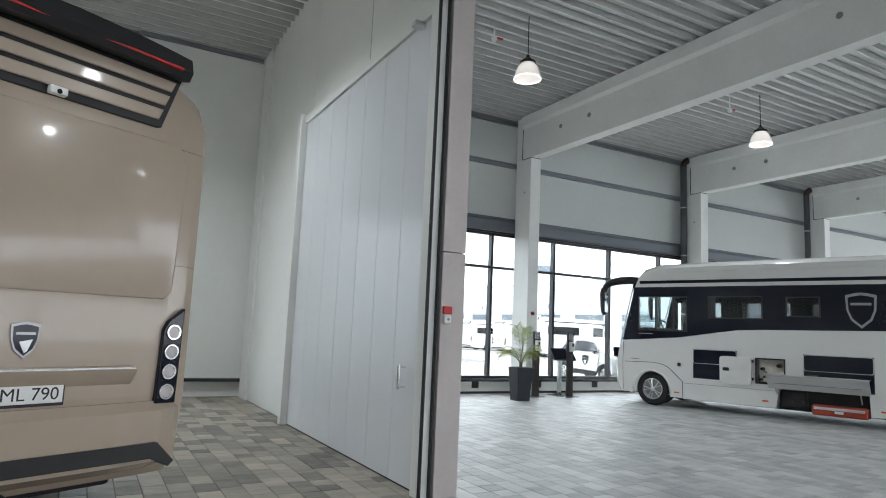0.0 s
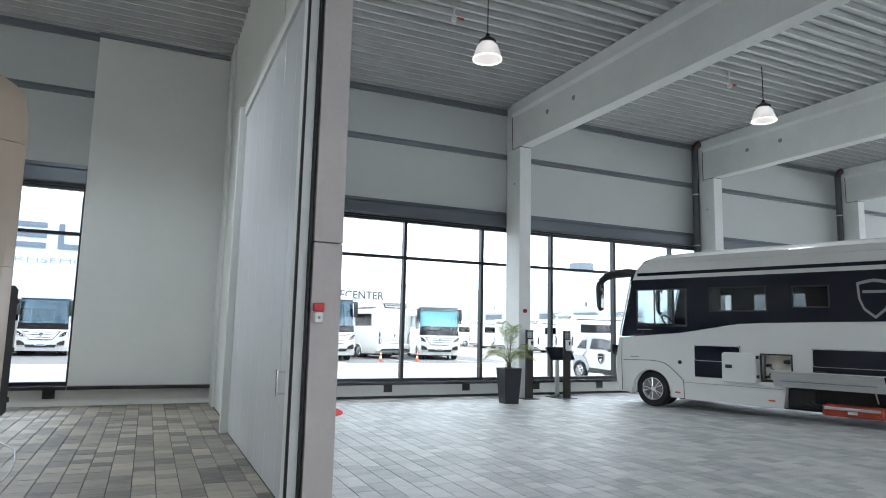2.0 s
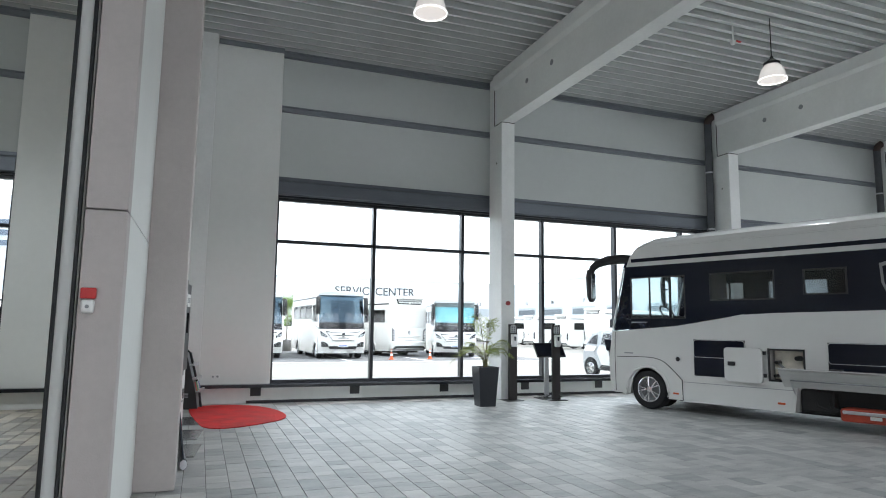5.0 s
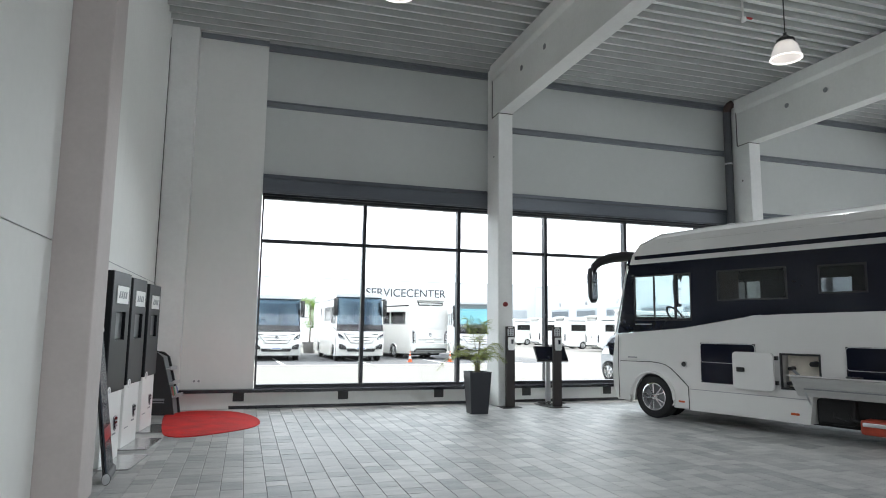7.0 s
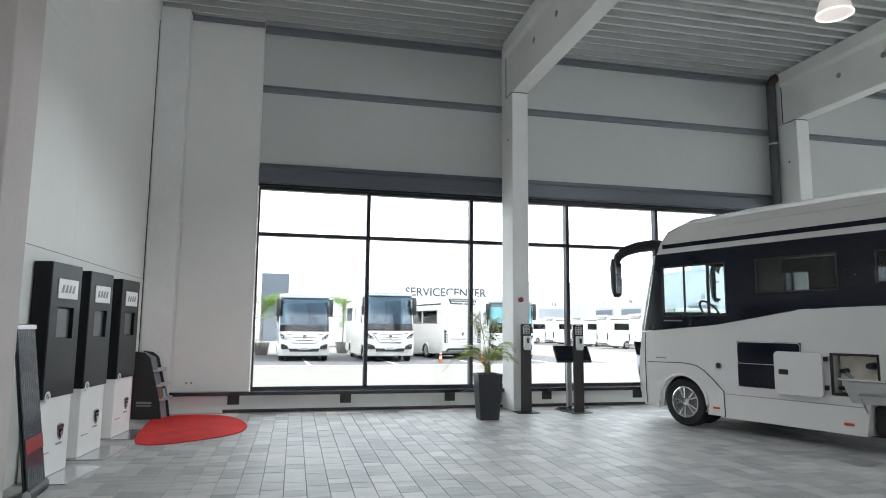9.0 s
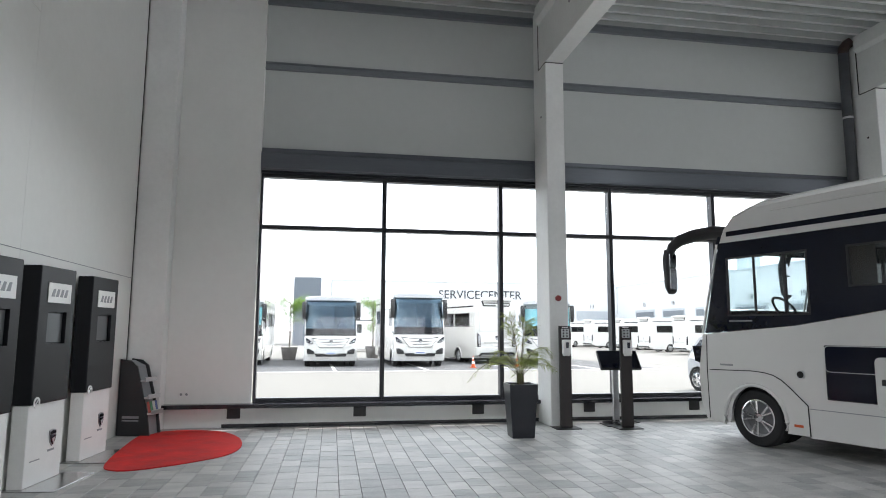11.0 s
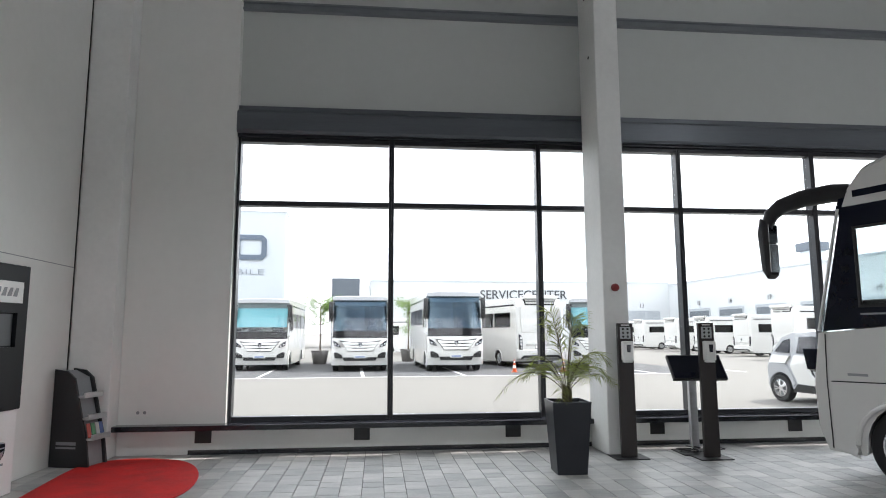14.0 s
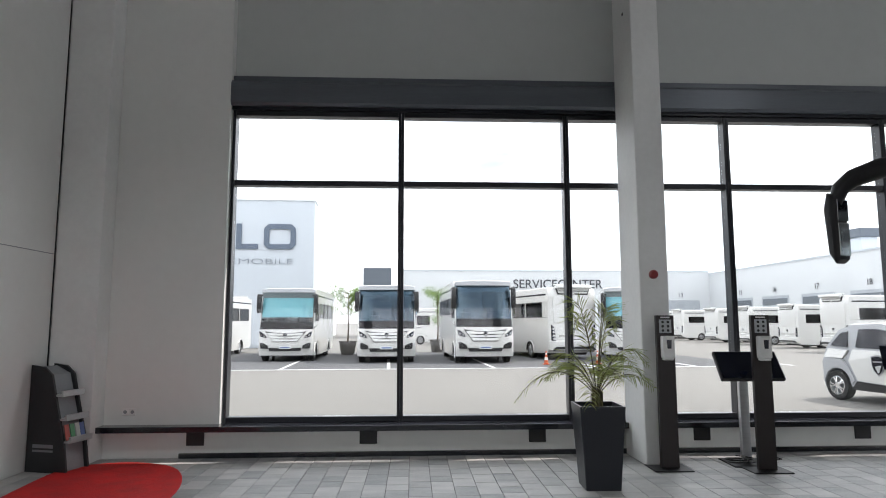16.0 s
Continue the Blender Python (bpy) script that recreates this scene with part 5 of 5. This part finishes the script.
# red band painted as the reflection low on the glossy ribs
part("stripe", prism(bmesh.new(), [(-0.2285, 0.40), (-0.215, 0.40), (-0.1925, 0.52), (-0.206, 0.52)], "x", -0.235, 0.235), mat("red_reflection", (0.30, 0.02, 0.025), 0.3), v)
part("top_cap", prism(bmesh.new(), [(-0.035, 1.462), (-0.03, 1.50), (0.03, 1.51), (0.03, 1.472)], "x", -0.255, 0.255, bevel=0.004), SILVER, v, "silver top cap")
part("foot", rod(bmesh.new(), (-0.25, -0.27, 0.055), (0.25, -0.27, 0.055), 0.055, seg=24), BLACK_PLASTIC, v, smooth=True)
part("foot_cap", rod(bmesh.new(), (-0.256, -0.27, 0.055), (-0.2505, -0.27, 0.055), 0.05, seg=24), SILVER, v)

# wedge-shaped brochure rack in the corner
v = thing("brochure_rack", "black wedge-shaped brochure rack with silver ledges in the corner", "rack", m=pose(-1.80, -0.76, 0, 0, 0, -15.5))
part("side_panel", prism(bmesh.new(), [(0.0, 0.0), (0.50, 0.0), (0.45, 0.3), (0.26, 0.98), (0.16, 1.06), (0.0, 1.08)], "y", 0.0, 0.03, bevel=0.004), mat("rack_black", (0.02, 0.02, 0.022), 0.35, vary=0.15), v)
part("side_panel", prism(bmesh.new(), [(0.0, 0.0), (0.50, 0.0), (0.45, 0.3), (0.26, 0.98), (0.16, 1.06), (0.0, 1.08)], "y", 0.29, 0.32, bevel=0.004), MATS["rack_black"], v)
part("back_panel", prism(bmesh.new(), [(0.0, 0.0), (0.46, 0.0), (0.42, 0.28), (0.22, 0.98), (0.04, 1.06)], "y", 0.031, 0.289), GREY_PLASTIC, v)
for i, z in enumerate((0.30, 0.52, 0.76)):
    xx = 0.45 - 0.27 * (z - 0.28)
    part("ledge", prism(bmesh.new(), [(xx - 0.05, z), (xx + 0.08, z), (xx + 0.08, z + 0.06), (xx + 0.06, z + 0.06), (xx + 0.06, z + 0.02), (xx - 0.05, z + 0.02)], "y", 0.012, 0.308), SILVER, v, "silver ledge")
part("writing_bar", box(bmesh.new(), 0.08, 0.33, -0.003, -0.0003, 0.245, 0.28), GREY_PLASTIC, v)
part("writing_bar", box(bmesh.new(), 0.08, 0.33, -0.003, -0.0003, 0.205, 0.225), GREY_PLASTIC, v)
for i, (c, y) in enumerate(((0.03, 0.05), (0.0, 0.12), (0.06, 0.19), (0.02, 0.25))):
    col = [(0.5, 0.1, 0.08), (0.1, 0.3, 0.15), (0.6, 0.6, 0.58), (0.1, 0.15, 0.35)][i]
    b = thing("brochure", "folded paper brochure standing in the rack", "brochure", "brochures", m=pose(-1.80, -0.76, 0, 0, 0, -15.5) @ pose(0.46, y, 0.322, 0, -14, 0))
    part("sheets", box(bmesh.new(), 0.0, 0.008, -0.028, 0.028, 0, 0.16, bevel=0.002), mat("brochure_%s" % "abcd"[i], col, 0.4), b)

# red rug with a rounded outline
RUG = mat("red_pile", (0.66, 0.016, 0.014), 0.95, vary=0.22, scale=3, bump=0.8, bump_scale=160)
ctrl = [(-1.36, -2.62), (-1.45, -1.6), (-1.46, -0.6), (-1.2, -0.33), (-0.78, -0.30), (-0.34, -0.55), (-0.06, -1.15), (0.02, -1.85), (-0.12, -2.35), (-0.5, -2.72), (-0.95, -2.98), (-1.22, -2.94)]
pts = []
for i in range(len(ctrl)):
    p = [Vector(ctrl[(i + k) % len(ctrl)]) for k in (-1, 0, 1, 2)]
    for t in (0, 0.25, 0.5, 0.75):
        pts.append(0.5 * ((2 * p[1]) + (-p[0] + p[2]) * t + (2 * p[0] - 5 * p[1] + 4 * p[2] - p[3]) * t * t + (-p[0] + 3 * p[1] - 3 * p[2] + p[3]) * t ** 3))
bm = prism(bmesh.new(), [tuple(p) for p in pts], "z", 0.0, 0.014, bevel=0.005)
rug = tagged(finish("rug", bm, RUG), "bright red rug with a rounded drop outline", "rug")
rug.matrix_world = pose(-0.01, -0.10, 0, 0, 0, 2.1) @ Matrix.Diagonal((1, 1.03, 1, 1))

# planter with a palm
v = thing("planter", "tall tapered anthracite planter holding a small palm", "planter", m=pose(3.91, -1.66, 0, 0, 0, -2))
bm = bmesh.new()
o0, o1, i1 = 0.160, 0.208, 0.19
rows = [[bm.verts.new((sx * r, sy * r, z)) for sx, sy in ((-1, -1), (1, -1), (1, 1), (-1, 1))] for r, z in ((o0, 0.0), (o1, 0.735), (o1, 0.75), (i1, 0.75), (i1 - 0.01, 0.66))]
bm.faces.new(rows[0][::-1])
for a, b in zip(rows, rows[1:]):
    for k in range(4):
        bm.faces.new((a[k], a[(k + 1) % 4], b[(k + 1) % 4], b[k]))
bmesh.ops.bevel(bm, geom=[e for e in bm.edges if e.calc_length() > 0.5], offset=0.012, segments=2, affect="EDGES", profile=0.5)
part("pot", bm, mat("planter_anthracite", (0.013, 0.016, 0.023), 0.36, vary=0.08, scale=3), v)
part("soil", box(bmesh.new(), -0.168, 0.168, -0.168, 0.168, 0.6, 0.665), mat("soil", (0.035, 0.025, 0.018), 0.95, vary=0.4, scale=20, bump=0.8, bump_scale=80), v)
LEAF = mat("palm_leaf", (0.19, 0.24, 0.08), 0.45, vary=0.35, scale=4, rand=0.5, second=(0.12, 0.10, 0.03), island=True)
leafy(LEAF, (0.34, 0.42, 0.08))
STEM = mat("palm_stem", (0.10, 0.085, 0.04), 0.7, vary=0.3, scale=10)
palm = thing("palm", "small arching palm with thin fronds in the planter", "plant", m=pose(3.91, -1.66, 0.66))
rng = random.Random(7)
for i in range(3):
    part("stem", rod(bmesh.new(), (0.03 * i - 0.03, 0.02 * (i - 1), 0.0), (0.05 * i - 0.05, 0.03 * (i - 1), 0.2), 0.028, 0.015, seg=8), STEM, palm)
for i in range(20):
    az = i * 2.399 + rng.uniform(-0.3, 0.3)
    reach, rise = rng.uniform(0.45, 0.78), rng.uniform(0.3, 0.6)
    if i % 4 == 0:
        reach, rise = rng.uniform(0.15, 0.35), rng.uniform(0.8, 1.05)
    droop = rng.uniform(0.1, 0.45) * reach
    d = Vector((math.cos(az), math.sin(az), 0))
    curve = [d * (reach * t ** 1.15) + Vector((0, 0, 0.15 + rise * math.sin(t * 2.0) * 0.9 - droop * t * t * t)) for t in np.linspace(0, 1, 15)]
    bm = bmesh.new()
    sweep(bm, curve, [0.006 - 0.0003 * k for k in range(15)], seg=5)
    fr = part("frond", bm, STEM, palm)
    bm = bmesh.new()
    for k in range(4, 15):
        for sub in (0.0, 0.5):
            if k == 14 and sub:
                continue
            p = curve[k] if not sub else (curve[k] + curve[k + 1]) / 2
            tang = (curve[min(k + 1, 14)] - curve[k - 1]).normalized()
            sidev = tang.cross(Vector((0, 0, 1))).normalized()
            ln = 0.25 * math.sin(math.pi * (0.25 + 0.65 * (k - 4 + sub) / 10)) * rng.uniform(0.8, 1.15)
            for sg in (-1, 1):
                tip = p + (tang * 0.65 + sidev * sg * 0.75 + Vector((0, 0, rng.uniform(-0.5, 0.0)))).normalized() * ln
                mid = (p + tip) / 2 + Vector((0, 0, 0.015))
                wv = tang * 0.006
                q = [bm.verts.new(c) for c in (p - wv * 0.5, mid - wv, tip, mid + wv, p + wv * 0.5)]
                bm.faces.new(q)
    part("foliage", bm, LEAF, fr)


def sanitiser(x, y, turn):
    """A slim brown hand-sanitiser stand with a dispenser and a sign."""
    v = thing("sanitiser_stand", "slim dark brown hand sanitiser stand with white dispenser", "stand", "sanitiser stands", m=pose(x, y, 0, 0, 0, turn))
    brown = mat("dark_brown_laminate", (0.014, 0.009, 0.008), 0.4, vary=0.2, scale=4, stretch=(8, 8, 0.5))
    part("base_plate", box(bmesh.new(), -0.2, 0.2, -0.14, 0.2, 0.0, 0.014, bevel=0.004), BLACK_PLASTIC, v)
    part("post", box(bmesh.new(), -0.095, 0.095, -0.02, 0.03, 0.0145, 1.585, bevel=0.004), brown, v)
    sg = part("sign", box(bmesh.new(), -0.065, 0.065, -0.025, -0.0205, 1.40, 1.54, bevel=0.001), mat("sign_grey", (0.45, 0.47, 0.48), 0.4), v, "sign with six pictograms")
    for r in range(3):
        for c in range(2):
            part("pictogram", rod(bmesh.new(), (-0.028 + 0.056 * c, -0.028, 1.425 + 0.045 * r), (-0.028 + 0.056 * c, -0.0255, 1.425 + 0.045 * r), 0.014, seg=12), BLACK_PLASTIC, sg)
    part("writing_bar", box(bmesh.new(), -0.05, 0.05, -0.024, -0.0205, 1.556, 1.57), WHITE_PLASTIC, v)
    ds = part("dispenser", box(bmesh.new(), -0.062, 0.062, -0.115, -0.0205, 1.14, 1.37, bevel=0.014, seg=3), WHITE_PLASTIC, v, "white soap dispenser", smooth=True)
    part("level_window", prism(bmesh.new(), [(-0.026, 1.33), (0.026, 1.33), (0.02, 1.24), (-0.02, 1.24)], "y", -0.119, -0.1152), BLACK_GLOSS, ds)
    part("drip_tray", box(bmesh.new(), -0.05, 0.05, -0.105, -0.03, 1.118, 1.139, bevel=0.004), WHITE_PLASTIC, ds)


sanitiser(4.84, -1.012, -1)
sanitiser(5.80, -1.145, -1)

# tilted screen on an aluminium post
v = thing("info_screen", "black tilted touch screen on an aluminium post", "screen", m=pose(5.776, -0.776, 0, 0, 0, -3))
part("post", box(bmesh.new(), -0.05, 0.05, -0.03, 0.03, 0.0145, 1.0, bevel=0.008), SILVER, v)
part("base_plate", box(bmesh.new(), -0.22, 0.22, -0.22, 0.2, 0.0, 0.014, bevel=0.004), BLACK_PLASTIC, v)
scr = part("screen", box(bmesh.new(), -0.34, 0.34, -0.18, 0.18, 0.0, 0.05, bevel=0.008), BLACK_PLASTIC, v)
scr.matrix_basis = pose(0.04, -0.05, 1.02, 52, 0, 0)
part("glass", box(bmesh.new(), -0.325, 0.325, -0.165, 0.165, 0.0505, 0.053), BLACK_GLOSS, scr)
c = thing("cable", "coiled black cable lying at the foot of the screen", "cable", m=pose(0.15, 0.27, 0))
pts = [(5.5 + 0.13 * math.cos(a) * (1 + 0.2 * math.sin(a * 1.7)), -1.12 + 0.09 * math.sin(a), 0.022 + 0.004 * a) for a in np.linspace(0, 14, 70)]
part("coil", sweep(bmesh.new(), pts, [0.007] * 70, seg=6), BLACK_PLASTIC, c, smooth=True)
part("lead", sweep(bmesh.new(), [(5.63, -1.12, 0.02), (5.85, -1.0, 0.008), (6.1, -0.9, 0.008), (6.05, -0.4, 0.008), (5.9, -0.47, 0.008)], [0.006] * 5, seg=6), BLACK_PLASTIC, c, smooth=True)

# wall fittings
v = thing("alarm_sounder", "red alarm sounder on the column", "alarm", m=pose(4.79, -0.85, 2.03))
part("base", rod(bmesh.new(), (0, 0.0, 0), (0, -0.025, 0), 0.05, seg=24), WHITE_PLASTIC, v)
part("dome", lathe(bmesh.new(), [(0.0, -0.085), (0.035, -0.08), (0.048, -0.06), (0.048, -0.0255)], axis="y", seg=24), mat("dull_red", (0.22, 0.02, 0.02), 0.4), v, smooth=True)
v = thing("fire_call_point", "red fire call point above a white switch on the jamb", "alarm", m=pose(-2.03, -8.59, 1.64))
part("call_box", box(bmesh.new(), -0.045, 0.045, -0.04, 0.0, 0.02, 0.09, bevel=0.008), RED, v)
part("switch", box(bmesh.new(), -0.04, 0.04, -0.045, 0.0, -0.075, 0.015, bevel=0.02, seg=3), WHITE_PLASTIC, v)
part("lens", rod(bmesh.new(), (0, -0.05, -0.03), (0, -0.045, -0.03), 0.012), GREY_PLASTIC, v)
for dx in (-0.04, 0.04):
    v = thing("wall_socket", "white wall socket above the sill", "socket", "wall sockets", m=pose(-1.03 + dx, -0.165, 0.514))
    part("plate", box(bmesh.new(), -0.039, 0.039, -0.012, 0, -0.04, 0.04, bevel=0.006), WHITE_PLASTIC, v)
    part("well", rod(bmesh.new(), (0, -0.0125, 0), (0, -0.014, 0), 0.02, seg=20), GREY_PLASTIC, v)
for x, y in ((1.2, -4.25), (7.85, -4.3)):
    v = thing("smoke_detector", "small ceiling detector with a red tag", "detector", "ceiling detectors", m=pose(x, y, 6.94))
    part("bracket", box(bmesh.new(), -0.012, 0.012, -0.012, 0.012, 0.05, 0.4), WHITE_PLASTIC, v)
    part("body", lathe(bmesh.new(), [(0.0, -0.03), (0.04, -0.02), (0.055, 0.01), (0.055, 0.05), (0.0, 0.05)], seg=20), WHITE_PLASTIC, v, smooth=True)
    part("tag", box(bmesh.new(), 0.05, 0.19, -0.02, 0.02, 0.05, 0.075, bevel=0.004), RED, v)
for x in (10.97, 17.41):
    v = thing("downpipe", "grey steel rainwater pipe beside the column", "pipe", "downpipes", m=pose(x, -0.30, 0))
    part("pipe", rod(bmesh.new(), (0, 0, 0.0), (0, 0, 6.93), 0.095, seg=20), mat("dark_flue_steel", (0.07, 0.075, 0.082), 0.4, vary=0.12, scale=3), v, smooth=True)
    part("elbow", sweep(bmesh.new(), [(0, 0, 6.93), (0, -0.02, 7.03), (0.04, -0.06, 7.10), (0.1, -0.1, 7.14)], [0.1] * 4), mat("rust_primer", (0.06, 0.035, 0.03), 0.6), v, smooth=True)
    for z in (0.6, 2.3, 4.1, 5.6):
        part("clamp", lathe(bmesh.new(), [(0.096, z), (0.104, z), (0.104, z + 0.04), (0.096, z + 0.04)], seg=20), SILVER, v)
for x0, x1 in COLS[:2]:
    v = thing("anchor_plate", "small dark anchor bolt on the column side", "bolt", "anchors", m=pose(x0 - 0.006, -0.6, 5.15))
    part("bolt", rod(bmesh.new(), (0, 0, 0), (0.008, 0, 0), 0.02, seg=10), DARK, v)


# ---- pavers ----
def paver_field(x0, x1, y0, y1, seed):
    """Courses along y, of one width, with stones of mixed length: centre x, centre y, length."""
    r = random.Random(seed)
    stones, x, w = [], x0, 0.21
    while x < x1 - 0.05:
        y = y1 + r.uniform(0, 0.3)
        while y > y0:
            ln = r.choice((0.21, 0.315, 0.315, 0.42))
            stones.append((x + w / 2, y - ln / 2, ln))
            y -= ln
        x += w
    return stones, w


def stone_bm(bm, cx, cy, w, ln, dz=0.0, tilt=(0, 0), g=0.0024):
    """One chamfered paver top with its sides down into the joint."""
    c, h = 0.003, -0.010
    ring = lambda i, z: [bm.verts.new((cx + sx * (w / 2 - i), cy + sy * (ln / 2 - i), z + (0 if z < -0.01 else dz + sx * tilt[0] + sy * tilt[1]))) for sx, sy in ((-1, -1), (1, -1), (1, 1), (-1, 1))]
    a, b, t = ring(g, h), ring(g, -0.003), ring(g + c, 0.0)
    bm.faces.new(t)
    for p, q in ((a, b), (b, t)):
        for k in range(4):
            bm.faces.new((p[k], p[(k + 1) % 4], q[(k + 1) % 4], q[k]))


floor_ob = bpy.data.objects["floor"]
hall_stones, PW = paver_field(-2.06, 15.6, -17.0, -0.18, 11)
side_stones, _ = paver_field(-8.8, -2.1, -17.0, -0.18, 12)
single = [s for s in hall_stones if 0.9 < s[0] < 3.7 and -3.4 < s[1] < -0.9][:150] + [s for s in side_stones if s[0] > -4.3 and -7.4 < s[1] < -4.0][:145]
chosen = set(single)
meshes = {}
r = random.Random(5)
for cx, cy, ln in single:
    warm = cx < -2.07
    if (ln, warm) not in meshes:
        bm = bmesh.new()
        stone_bm(bm, 0, 0, PW, ln, g=0.004 if warm else 0.0024)
        me = bpy.data.meshes.new("paver")
        bm.to_mesh(me)
        bm.free()
        me.materials.append(PAVER_WARM if warm else PAVER)
        meshes[ln, warm] = me
    ob = new("paver", meshes[ln, warm])
    ob.parent = floor_ob
    ob.location = (cx, cy, r.uniform(-0.0012, 0.0))
for name, stones in (("paver_field", hall_stones), ("paver_field", side_stones)):
    bm = bmesh.new()
    for s in stones:
        if s in chosen:
            continue
        stone_bm(bm, s[0], s[1], PW, s[2], r.uniform(-0.0012, 0.0), (r.uniform(-0.0006, 0.0006), r.uniform(-0.0006, 0.0006)), g=0.0024 if stones is hall_stones else 0.004)
    me = bpy.data.meshes.new(name)
    bm.to_mesh(me)
    bm.free()
    me.materials.append(PAVER_FAR if stones is hall_stones else PAVER_WARM_FAR)
    ob = new(name, me)
    ob.parent = floor_ob
    tagged(ob, kind="stuff")
